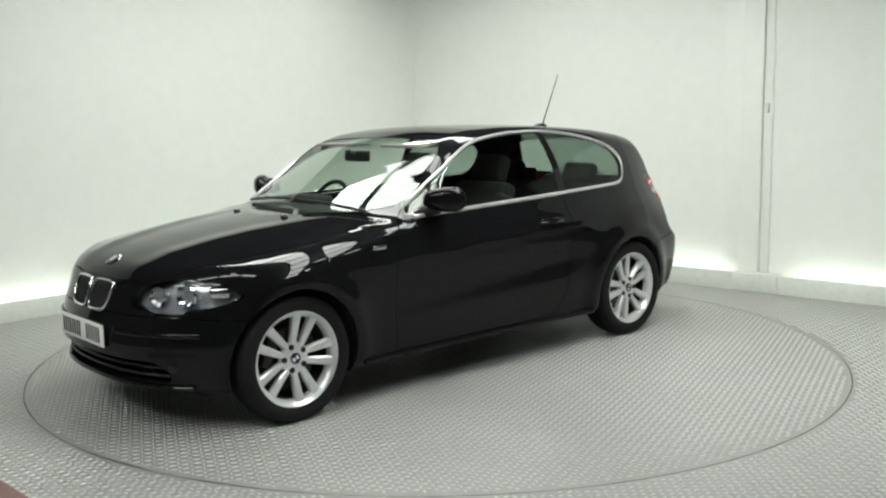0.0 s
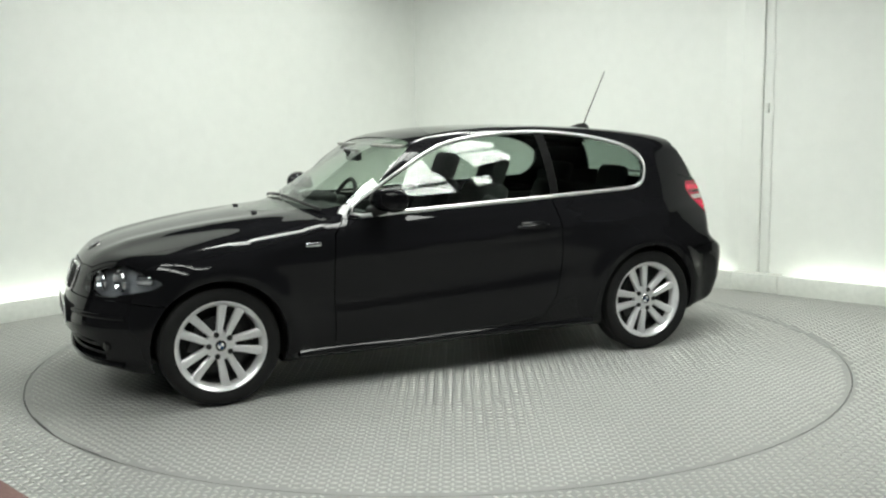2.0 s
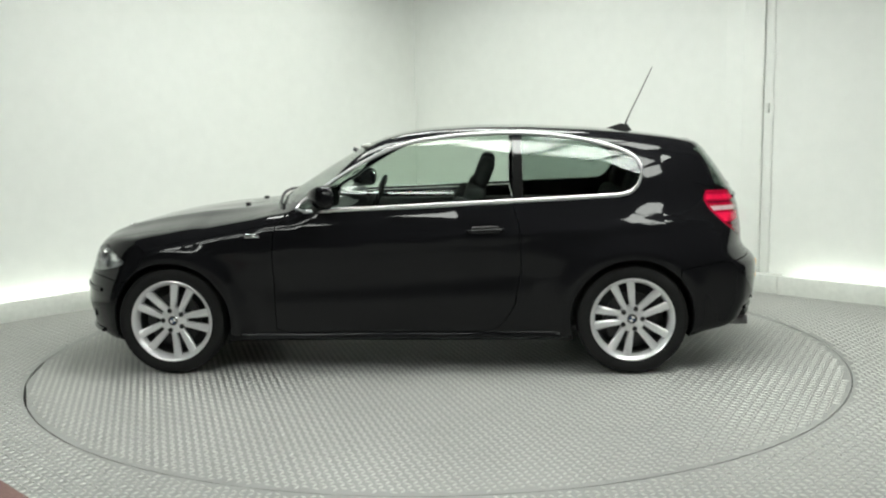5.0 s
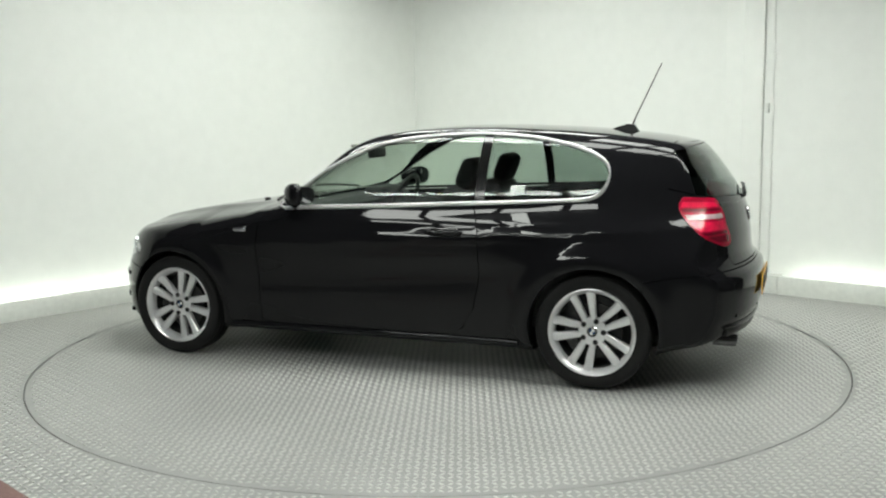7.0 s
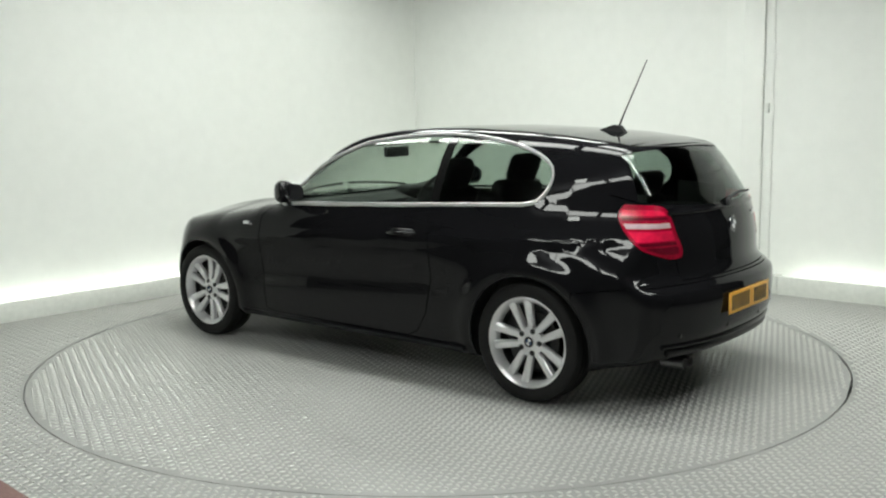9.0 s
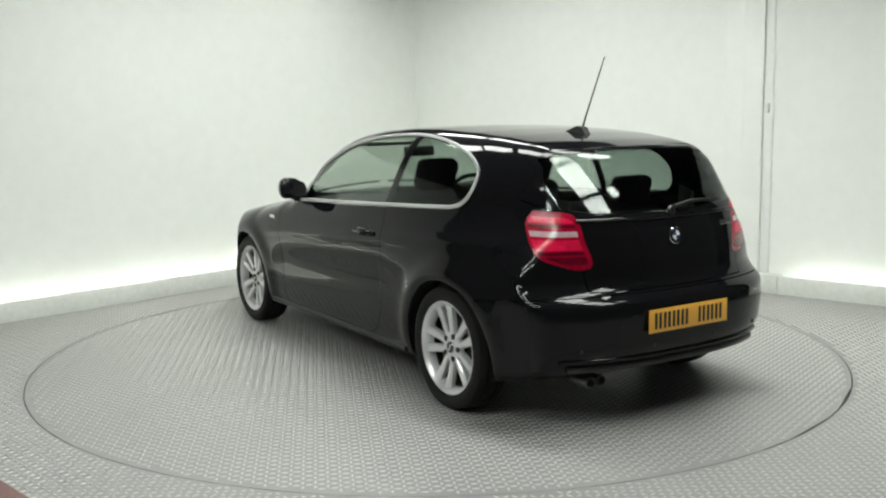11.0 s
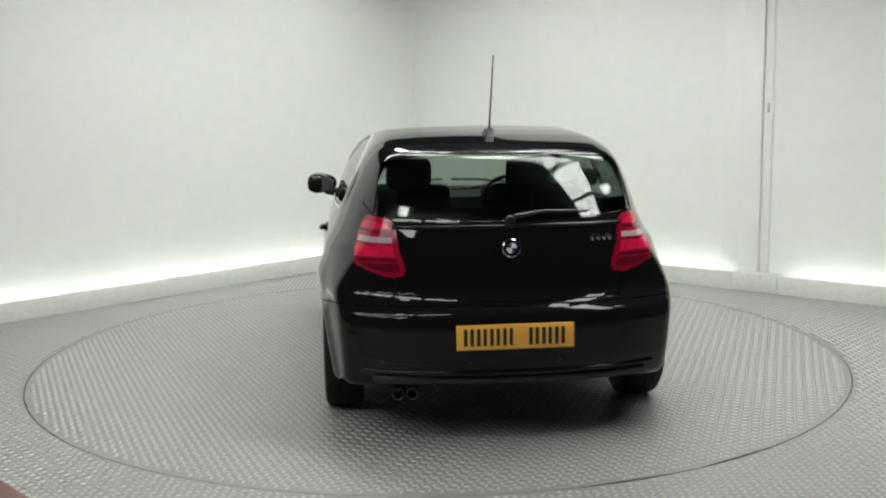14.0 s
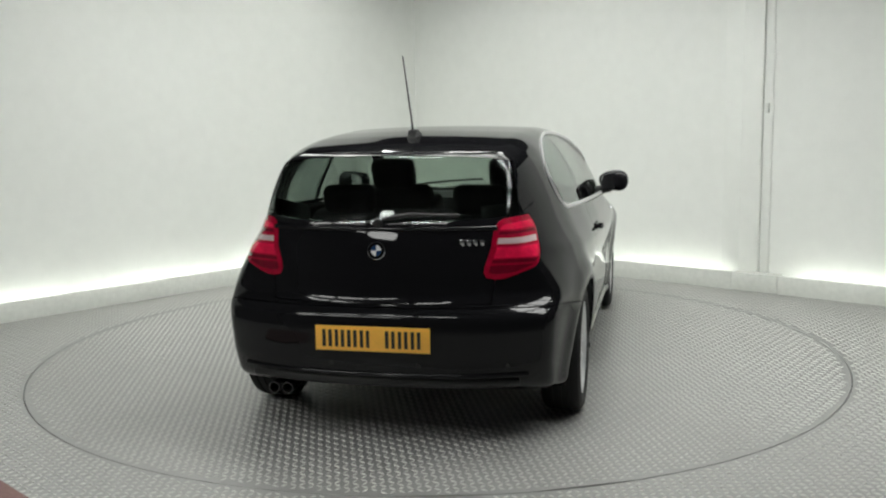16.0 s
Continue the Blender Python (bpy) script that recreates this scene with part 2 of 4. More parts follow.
def build_room():
    for name, d, inward, length in (("wall_west", LEFT_DIR, LEFT_IN, 6.2), ("wall_east", RIGHT_DIR, RIGHT_IN, 6.2)):
        tagged(part(name, along(d, inward, -0.5, length, -KERB_D - 0.2, -KERB_D, -0.02, WALL_TOP), WALL_PAINT), "smooth white painted booth wall lit from its foot", "wall", kind="structure")
    # kerbs that hide the tubes
    runs = ((LEFT_DIR, LEFT_IN, 0.0, 6.2), (RIGHT_DIR, RIGHT_IN, 0.0, 3.535), (RIGHT_DIR, RIGHT_IN, 3.93, 6.2))
    for d, inward, s0, s1 in runs:
        tagged(part("kerb", along(d, inward, s0, s1, -0.03, 0.0, -0.01, KERB_H, 0.003), KERB_PAINT), "low grey-white upstand along the wall hiding tube lights", "kerb", kind="structure")
        n = max(1, round((s1 - s0 - 0.1) / 1.22))
        step = (s1 - s0 - 0.1) / n
        for k in range(n):
            a = s0 + 0.05 + k * step
            lamp = tagged(new("cove_light"), "white fluorescent batten lying behind the kerb", "light", "cove lights")
            part("batten", along(d, inward, a + 0.03, a + step - 0.03, -0.115, -0.06, 0.0, 0.04), KERB_PAINT, lamp)
            part("tube", along(d, inward, a + 0.05, a + step - 0.05, -0.1, -0.075, 0.045, 0.07, 0.008), COVE_WHITE, lamp)
    # boxed column on the east wall
    col = tagged(new("column"), "white boxed column standing against the wall", "column", kind="structure")
    part("post", along(RIGHT_DIR, RIGHT_IN, 3.54, 3.715, -KERB_D + 0.002, -0.122, 0.0, WALL_TOP, 0.012), WALL_PAINT, col)
    part("side_boxing", along(RIGHT_DIR, RIGHT_IN, 3.717, 3.79, -KERB_D + 0.002, -0.148, 0.0, WALL_TOP, 0.004), WALL_PAINT, col)
    part("side_boxing", along(RIGHT_DIR, RIGHT_IN, 3.38, 3.538, -KERB_D + 0.002, -0.147, 0.0, WALL_TOP, 0.004), WALL_PAINT, col)
    part("cable_clip", along(RIGHT_DIR, RIGHT_IN, 3.735, 3.765, -0.146, -0.118, 1.46, 1.54, 0.004), KERB_PAINT, col, "small grey cable clip")
    part("foot_block", along(RIGHT_DIR, RIGHT_IN, 3.537, 3.925, -0.119, -0.002, 0.0, KERB_H, 0.004), KERB_PAINT, col)
    # hall round the open side
    hall = ((-5.3, -10.5, 0.1, 10.0), (5.3, -10.5, 0.1, 10.0), (0.0, -10.6, 10.7, 0.1))
    for name, (x, y, w, l) in zip(("wall_hall_west", "wall_hall_east", "wall_hall_south"), hall):
        cy = y + l / 2 if l > 1 else y
        tagged(part(name, box((w, l, CEILING_Z), (x, cy, CEILING_Z / 2)), HALL_DARK), "dark hall wall in shade behind the camera", "wall", kind="structure")
    for name, d, inward in (("wall_hall_northwest", LEFT_DIR, LEFT_IN), ("wall_hall_northeast", RIGHT_DIR, RIGHT_IN)):
        tagged(part(name, along(d, inward, -1.2, 6.6, -0.9, -0.8, -0.02, CEILING_Z), HALL_DARK), "dark hall wall behind the white booth wall", "wall", kind="structure")
    tagged(part("ceiling", box((12, 17, 0.1), (0, -2.2, CEILING_Z + 0.05)), HALL_DARK), "dark unlit ceiling above the light panels", "ceiling", kind="structure")


# ---- floor and turntable ----
TABLE_R = 2.461
PITCH = 0.036


def tread_mesh(keep, z):
    """Raised lozenges of tread plate, turned by quarter from one to the next."""
    n = int(7.0 / PITCH)
    i, j = np.meshgrid(np.arange(-n, n), np.arange(-n, n), indexing="ij")
    i, j = i.ravel(), j.ravel()
    x, y = i * PITCH, j * PITCH
    ok = keep(x, y)
    i, j, x, y = i[ok], j[ok], x[ok], y[ok]
    turn = np.where((i + j) % 2 == 0, radians(45), radians(-45))
    shape = np.array([(-0.019, 0, 0), (0, -0.0078, 0), (0.019, 0, 0), (0, 0.0078, 0), (-0.013, 0, 1), (0, -0.0044, 1), (0.013, 0, 1), (0, 0.0044, 1)])
    c, s = np.cos(turn)[:, None], np.sin(turn)[:, None]
    vx = x[:, None] + c * shape[:, 0] - s * shape[:, 1]
    vy = y[:, None] + s * shape[:, 0] + c * shape[:, 1]
    vz = np.broadcast_to(z - 0.0004 + 0.0034 * shape[:, 2], vx.shape)
    verts = np.stack([vx, vy, vz], -1).reshape(-1, 3)
    quad = np.array([(0, 1, 5, 4), (1, 2, 6, 5), (2, 3, 7, 6), (3, 0, 4, 7), (4, 5, 6, 7)])
    faces = (np.arange(len(x))[:, None, None] * 8 + quad).reshape(-1, 4)
    me = bpy.data.meshes.new("tread")
    me.from_pydata(verts.tolist(), [], faces.tolist())
    return me


def build_floor():
    # one sheet with a round opening for the turntable
    bm = bmesh.new()
    n = 128
    ring = [[bm.verts.new((r * math.cos(k * math.tau / n), r * math.sin(k * math.tau / n), z)) for k in range(n)]
            for r, z in ((TABLE_R + 0.007, -0.06), (TABLE_R + 0.007, 0.0), (4.5, 0.0), (14.0, 0.0))]
    for a, b in zip(ring, ring[1:]):
        for k in range(n):
            bm.faces.new((a[k], b[k], b[(k + 1) % n], a[(k + 1) % n]))
    floor = tagged(part("floor", bm, STEEL_FLOOR), "grey steel tread plate floor of the booth", "floor", kind="structure")
    pit = part("pit", lathe([(0.0, 0), (TABLE_R + 0.05, 0)], 64), GAP_BLACK, floor, "black gap under the turntable", pose(0, 0, -0.06, 90))
    def outside(x, y):
        r = np.hypot(x, y)
        left = (x - CORNER.x) * LEFT_IN.x + (y - CORNER.y) * LEFT_IN.y
        right = (x - CORNER.x) * RIGHT_IN.x + (y - CORNER.y) * RIGHT_IN.y
        return (r > TABLE_R + 0.03) & (left > 0.03) & (right > 0.03) & (y > -3.6) & (np.abs(x) < 4.2)
    tagged(part("floor_tread", tread_mesh(outside, 0.0), TREAD_STEEL), "worn raised tread pattern of the steel floor", "tread pattern", kind="stuff")
    tagged(part("floor_mat", box((0.8, 0.4, 0.008), (0, 0, 0.007), 0.003), RED_MAT, at=pose(-1.89, -2.448, 0, 0, 0, -44.3)), "dull red floor mat at the edge of the steel plate", "mat")
    # turntable: steel sheets side by side
    table = tagged(new("turntable"), "round steel tread plate turntable flush with the floor", "turntable")
    edges = (-TABLE_R, -33.5 * PITCH, 0.5 * PITCH, 34.5 * PITCH, TABLE_R)
    for a, b in zip(edges, edges[1:]):
        a, b = a + 0.001, b - 0.001
        k = [a + (b - a) * s / 24 for s in range(25)]
        h = [math.sqrt(max(TABLE_R ** 2 - v * v, 0.0004)) for v in k]
        outline = [(v, -w) for v, w in zip(k, h)] + [(v, w) for v, w in zip(k[::-1], h[::-1])]
        part("plate", prism(outline, "z", -0.03, 0.0), STEEL_FLOOR, table)
    def inside(x, y):
        return np.hypot(x, y) < TABLE_R - 0.03
    tagged(part("tread", tread_mesh(inside, 0.0), TREAD_STEEL, table, "worn raised tread pattern"), kind="stuff")
    return table


def light_panel(centre, width, length, turn, bars, face=LAMP_WHITE):
    """A long framed diffuser hung under the ceiling, crossed by dark bars."""
    lamp = tagged(new("light_panel"), "long white diffuser panel with dark crossbars under the ceiling", "light", "ceiling light panels")
    lamp.matrix_basis = pose(*centre, 0, 0, turn)
    for k in range(bars + 1):
        step = length / (bars + 1)
        part("diffuser", box((width, step - 0.11, 0.02), (0, -length / 2 + (k + 0.5) * step, 0)), face, lamp)
    for k in range(bars + 2):
        part("crossbar", box((width + 0.08, 0.105, 0.06), (0, -length / 2 + k * length / (bars + 1), 0.0), 0.004), FRAME_DARK, lamp)
    for s in (-1, 1):
        part("hanger", tube([(0, s * length * 0.4, 0.01), (0, s * length * 0.4, CEILING_Z - centre[2])], 0.01), FRAME_DARK, lamp)
        part("side_rail", box((0.04, length, 0.06), (s * (width / 2 + 0.022), 0, 0), 0.004), FRAME_DARK, lamp)
    return lamp


def floodlight(centre, target, size=0.22):
    lamp = tagged(new("floodlight"), "small square floodlight with a white lens", "light", "floodlights")
    lamp.matrix_basis = look(centre, target)
    part("housing", box((size + 0.05, size + 0.05, 0.09), (0, 0, 0.05), 0.01), FRAME_DARK, lamp)
    part("lens", box((size, size, 0.01), (0, 0, -0.002)), SPOT_WHITE, lamp)
    back = lamp.matrix_basis.inverted()
    part("drop_rod", tube([back @ Vector(centre) + Vector((0, 0, 0.06)), back @ Vector((centre[0], centre[1], CEILING_Z))], 0.012), FRAME_DARK, lamp)
    return lamp


build_room()
turntable = build_floor()
light_panel((0.52, -1.02, 3.3), 0.55, 6.3, 50, 6)
# next panel is an unseen fill light, added to even out the upper walls
light_panel((0.25, 1.70, 3.3), 0.42, 2.7, 50, 2)
light_panel((1.52, -0.68, 3.3), 0.5, 1.8, 50, 1)
light_panel((-1.8, -3.4, 3.3), 0.32, 3.6, 76, 3)
light_panel((-3.0, -4.6, 3.3), 0.5, 3.0, 45, 2)
floodlight((-1.22, -3.05, 3.2), (0, 0, 0.6))
floodlight((2.65, -2.0, 3.2), (0, 0, 0.6))


# ---- the car: x forwards, y to its left, origin on the ground between the axles ----
AXLE = 1.33
HUB_Z = 0.312
FINE = np.linspace(-2.6, 2.6, 1041)
FINE_Z = np.linspace(0.0, 1.7, 681)


def curve_table(points, grid, blur):
    """Straight runs between points, softened over about blur metres."""
    p = sorted(points)
    v = np.interp(grid, [a for a, _ in p], [b for _, b in p])
    step = grid[1] - grid[0]
    k = np.exp(-0.5 * (np.arange(-4 * blur, 4 * blur + step, step) / blur) ** 2)
    pad = len(k)
    return np.convolve(np.pad(v, pad, mode="reflect", reflect_type="odd"), k / k.sum(), "same")[pad:-pad]


TOP = curve_table([(-2.5, 1.15), (-1.8, 1.303), (-1.6, 1.346), (-1.34, 1.380), (-1.1, 1.400), (-0.72, 1.419), (-0.45, 1.420), (-0.18, 1.408), (0.0, 1.386), (0.15, 1.350),
                   (0.27, 1.305), (0.43, 1.215), (0.66, 1.075), (0.83, 0.968), (0.97, 0.956), (1.26, 0.922), (1.48, 0.888), (1.7, 0.843), (1.84, 0.798), (1.95, 0.740), (2.06, 0.645), (2.5, 0.28)], FINE, 0.035)
SIDE = curve_table([(0.0, 0.76), (0.16, 0.80), (0.25, 0.83), (0.4, 0.852), (0.55, 0.866), (0.68, 0.873), (0.80, 0.868), (0.88, 0.850), (0.95, 0.822), (1.05, 0.790), (1.15, 0.748),
                    (1.25, 0.693), (1.33, 0.632), (1.42, 0.55), (1.7, 0.3)], FINE_Z, 0.02)
PLAN = curve_table([(-2.5, 0.45), (-2.16, 0.76), (-2.05, 0.845), (-1.9, 0.905), (-1.7, 0.952), (-1.33, 0.995), (-0.8, 1.0), (0.8, 1.0), (1.33, 0.995), (1.6, 0.975), (1.8, 0.918), (1.95, 0.83),
                    (2.05, 0.72), (2.5, 0.3)], FINE, 0.05)
CABIN = curve_table([(-2.4, 0.45), (-2.05, 0.77), (-1.85, 0.858), (-1.6, 0.912), (-1.3, 0.95), (-0.9, 0.978), (-0.3, 1.0), (0.5, 1.0), (2.5, 1.0)], FINE, 0.06)
REAR = curve_table([(0.0, -1.95), (0.2, -2.03), (0.28, -2.09), (0.40, -2.145), (0.55, -2.16), (0.62, -2.15), (0.655, -2.105), (0.70, -2.085), (0.80, -2.078), (0.92, -2.058), (1.0, -2.03), (1.08, -1.985),
                    (1.30, -1.815), (1.7, -1.5)], FINE_Z, 0.012)
REAR_SLOPE = curve_table([(0.7, -2.19), (1.0, -2.032), (1.08, -1.984), (1.15, -1.936), (1.22, -1.882), (1.30, -1.815), (1.7, -1.43)], FINE_Z, 0.05)
REAR = REAR + (REAR_SLOPE - REAR) * np.clip((FINE_Z - 0.985) / 0.05, 0, 1)
FRONT = curve_table([(0.0, 1.86), (0.18, 1.98), (0.25, 2.02), (0.42, 2.052), (0.52, 2.030), (0.60, 2.000), (0.70, 1.968), (0.8, 1.905), (1.7, 1.2)], FINE_Z, 0.02)


def smax(a, b, k):
    h = np.maximum(k - np.abs(a - b), 0) / k
    return np.maximum(a, b) + h * h * k / 4


def body_field(p):
    """About the distance in metres from the body's skin; negative inside."""
    x, y, z = p[..., 0], np.abs(p[..., 1]), p[..., 2]
    y2 = y * y
    glassy = np.clip((x - 0.05) / 0.35, 0, 1) * np.clip((1.25 - x) / 0.4, 0, 1)
    xs = x + 0.34 * glassy * y2
    top = np.interp(xs, FINE, TOP)
    slope = (np.interp(xs + 0.02, FINE, TOP) - np.interp(xs - 0.02, FINE, TOP)) / 0.04
    hood = np.clip((x - 0.75) / 0.4, 0, 1)
    top = top - (0.055 + 0.075 * hood) * y2 + 0.012 * hood * np.exp(-((y - 0.30 - 0.12 * (2.0 - x)) / 0.09) ** 2) * np.clip((2.0 - x) / 0.3, 0, 1)
    up = (z - top) / np.sqrt(1 + slope * slope)
    wide = np.interp(z, FINE_Z, SIDE)
    upper = np.clip((z - 0.70) / 0.70, 0, 1)
    slim = np.clip((z - 0.64) / 0.42, 0, 1)
    slim = slim * slim * (3 - 2 * slim)
    plan = np.interp(x, FINE, PLAN)
    wide = wide * plan * (1 - slim + slim * np.interp(x, FINE, CABIN))
    mid = np.clip((x + 1.0) / 0.35, 0, 1) * np.clip((1.05 - x) / 0.35, 0, 1)
    line = 0.775 - 0.055 * x
    tuck = np.clip((z - 0.57) / 0.27, 0, 1)
    wide = wide * (1 - 0.055 * tuck * tuck * (3 - 2 * tuck) * np.clip((-1.5 - x) / 0.5, 0, 1))
    wide = wide - 0.019 * mid * np.exp(-((z - 0.56 + 0.05 * x) / 0.11) ** 2)
    wide = wide + 0.008 * np.clip(1 - np.abs(z - line) / 0.05, 0, 1) * np.clip((1.3 - x) / 0.4, 0, 1) * np.clip((x + 2.0) / 0.4, 0, 1)
    for ax in (AXLE, -AXLE):
        r = np.hypot(x - ax, z - HUB_Z)
        wide = wide + 0.021 * np.exp(-((r - 0.385) / 0.072) ** 2)
    out = (y - wide) / np.sqrt(1 + 0.30 * upper)
    nose = (x - (np.interp(z, FINE_Z, FRONT) - 0.24 * y2 - 0.48 * y2 * y2)) / 1.12
    high = np.clip((z - 0.60) / 0.10, 0, 1)
    tail = ((np.interp(z, FINE_Z, REAR) + (0.16 + 0.13 * high) * y2 + (0.30 - 0.14 * high) * y2 * y2) - x) / 1.12
    f = smax(up, out, 0.075 + 0.03 * hood)
    f = smax(f, nose, 0.05)
    f = smax(f, tail, 0.028)
    under = 0.185 + 0.05 * np.clip((x - 1.75) / 0.3, 0, 1) + 0.04 * np.clip((-x - 1.62) / 0.12, 0, 1) + 0.06 * np.clip((-x - 1.74) / 0.36, 0, 1)
    return smax(f, under - z, 0.05)


def body_gradient(p, f=None):
    g = np.empty_like(p)
    for k in range(3):
        d = np.zeros(3)
        d[k] = 0.005
        g[..., k] = (body_field(p + d) - body_field(p - d)) / 0.01
    return g


def skin(level, low, high, step, inward=False):
    """Vertices and quads of the surface where body_field equals level, within a block."""
    ax = [np.arange(a, b + step, step) for a, b in zip(low, high)]
    grid = np.stack(np.meshgrid(*ax, indexing="ij"), -1)
    F = body_field(grid) - level
    shape = np.array(F.shape) - 1
    total, count = np.zeros((*shape, 3)), np.zeros(shape)
    def corner(a, o):
        return a[o[0]:o[0] + shape[0], o[1]:o[1] + shape[1], o[2]:o[2] + shape[2]]
    for k in range(3):
        for u in (0, 1):
            for v in (0, 1):
                o = [u, v]
                o.insert(k, 0)
                e = list(o)
                e[k] = 1
                a, b = corner(F, o), corner(F, e)
                cross = (a < 0) != (b < 0)
                t = np.where(cross, a / np.where(cross, a - b, 1), 0)
                at = np.array(o, float) + t[..., None] * np.eye(3)[k]
                total += np.where(cross[..., None], at, 0)
                count += cross
    live = count > 0
    index = -np.ones(shape, int)
    index[live] = np.arange(live.sum())
    cell = np.stack(np.nonzero(live), -1)
    verts = np.array(low) + (cell + total[live] / count[live][:, None]) * step
    for _ in range(4):
        g = body_gradient(verts)
        move = ((body_field(verts) - level) / np.maximum((g * g).sum(-1), 0.2))[:, None] * g
        verts = verts - np.clip(move, -step / 2, step / 2)
    faces = []
    for k in range(3):
        i, j = [(1, 2), (2, 0), (0, 1)][k]
        a = np.moveaxis(F, (k, i, j), (0, 1, 2))
        idx = np.moveaxis(index, (k, i, j), (0, 1, 2))
        lo, hi = a[:-1, 1:-1, 1:-1] < 0, a[1:, 1:-1, 1:-1] < 0
        q = [idx[:, 0:-1, 0:-1], idx[:, 1:, 0:-1], idx[:, 1:, 1:], idx[:, 0:-1, 1:]]
        for want, order in ((lo & ~hi, (0, 1, 2, 3)), (~lo & hi, (3, 2, 1, 0))):
            faces.append(np.stack([q[o][want] for o in order], -1))
    faces = np.concatenate(faces)
    faces = faces[(faces >= 0).all(1)]
    return verts, faces[:, ::-1] if inward else faces


def shell(outer, inner, low, high, step):
    va, fa = skin(outer, low, high, step)
    vb, fb = skin(inner, low, high, step, inward=True)
    me = bpy.data.meshes.new("shell")
    me.from_pydata(np.vstack([va, vb]).tolist(), [], np.vstack([fa, fb + len(va)]).tolist())
    return me


def polished(me):
    """Gives the faces that lie on the skin the skin's own smooth normals."""
    bm = bmesh.new()
    bm.from_mesh(me)
    bmesh.ops.triangulate(bm, faces=[f for f in bm.faces if len(f.verts) > 4])
    bm.to_mesh(me)
    bm.free()
    n = len(me.vertices)
    co = np.empty(n * 3)
    me.vertices.foreach_get("co", co)
    g = body_gradient(co.reshape(-1, 3))
    g /= np.maximum(np.linalg.norm(g, axis=1), 1e-6)[:, None]
    loops = np.empty(len(me.loops), int)
    me.loops.foreach_get("vertex_index", loops)
    flat = np.empty(len(me.polygons) * 3)
    me.polygons.foreach_get("normal", flat)
    size = np.empty(len(me.polygons), int)
    me.polygons.foreach_get("loop_total", size)
    flat = np.repeat(flat.reshape(-1, 3), size, axis=0)
    fine = g[loops]
    dot = (fine * flat).sum(1)
    normal = np.where((np.abs(dot) > 0.80)[:, None], fine * np.sign(dot)[:, None], flat)
    me.polygons.foreach_set("use_smooth", np.ones(len(me.polygons), bool))
    me.normals_split_custom_set(normal.tolist())
    return me


def on_side(x, z, lift=0.0):
    """The skin's y at (x, z) on the car's left."""
    lo, hi = 0.2, 1.0
    for _ in range(40):
        mid = (lo + hi) / 2
        if body_field(np.array([x, mid, z])) < lift:
            lo = mid
        else:
            hi = mid
    return lo


def on_end(y, z, front, lift=0.0):
    lo, hi = (1.2, 2.4) if front else (-1.5, -2.4)
    for _ in range(40):
        mid = (lo + hi) / 2
        if body_field(np.array([mid, y, z])) < lift:
            lo = mid
        else:
            hi = mid
    return lo


def on_top(x, y, lift=0.0):
    lo, hi = 0.5, 1.6
    for _ in range(40):
        mid = (lo + hi) / 2
        if body_field(np.array([x, y, mid])) < lift:
            lo = mid
        else:
            hi = mid
    return lo


SIDE_WINDOW = [(0.575, 0.962), (0.43, 1.068), (0.27, 1.172), (0.10, 1.260), (-0.06, 1.316), (-0.29, 1.350), (-0.54, 1.364), (-0.76, 1.360), (-1.0, 1.334), (-1.22, 1.284),
               (-1.345, 1.225), (-1.385, 1.155), (-1.36, 1.075), (-1.30, 1.032), (-1.25, 1.026), (-0.7, 1.004), (-0.12, 0.982), (0.35, 0.966)]
DOOR = [(0.71, 0.27), (0.715, 0.70), (0.70, 0.86), (0.64, 0.930), (0.35, 0.944), (-0.12, 0.960), (-0.655, 0.980), (-0.69, 0.85), (-0.70, 0.60), (-0.66, 0.40), (-0.58, 0.28), (-0.50, 0.25), (0.65, 0.25)]
WINDSCREEN = [(-0.69, 1.005), (-0.3, 0.955), (0.0, 0.945), (0.3, 0.955), (0.69, 1.005), (0.66, 1.18), (0.585, 1.312), (0.3, 1.345), (0.0, 1.352), (-0.3, 1.345), (-0.585, 1.312), (-0.66, 1.18)]
REAR_WINDOW = [(-0.57, 1.037), (-0.3, 1.016), (0.0, 1.009), (0.3, 1.016), (0.57, 1.037), (0.598, 1.071), (0.558, 1.235), (0.525, 1.275), (0.25, 1.296), (0.0, 1.301), (-0.25, 1.296), (-0.525, 1.275), (-0.558, 1.235), (-0.598, 1.071)]
TAILGATE = [(-0.5, 0.665), (0.5, 0.665), (0.513, 0.76), (0.53, 0.92), (0.572, 1.012), (0.643, 1.078), (0.605, 1.25), (0.565, 1.303), (0.0, 1.337), (-0.565, 1.303), (-0.605, 1.25), (-0.643, 1.078), (-0.572, 1.012), (-0.53, 0.92), (-0.513, 0.76)]
BONNET = [(0.80, 0.0), (0.78, 0.35), (0.70, 0.66), (0.95, 0.735), (1.3, 0.725), (1.6, 0.66), (1.78, 0.57), (1.90, 0.40), (1.94, 0.2), (1.945, 0.0), (1.94, -0.2), (1.90, -0.40), (1.78, -0.57), (1.6, -0.66), (1.3, -0.725), (0.95, -0.735), (0.70, -0.66), (0.78, -0.35)]
HEADLAMP = [(0.375, 0.618), (0.395, 0.676), (0.47, 0.712), (0.60, 0.738), (0.72, 0.745), (0.95, 0.705), (0.95, 0.655), (0.80, 0.625), (0.66, 0.592), (0.50, 0.585)]
TAILLAMP = [(0.480, 0.772), (0.70, 0.782), (0.95, 0.82), (0.95, 1.02), (0.80, 1.042), (0.63, 1.032), (0.522, 1.012), (0.497, 0.90)]
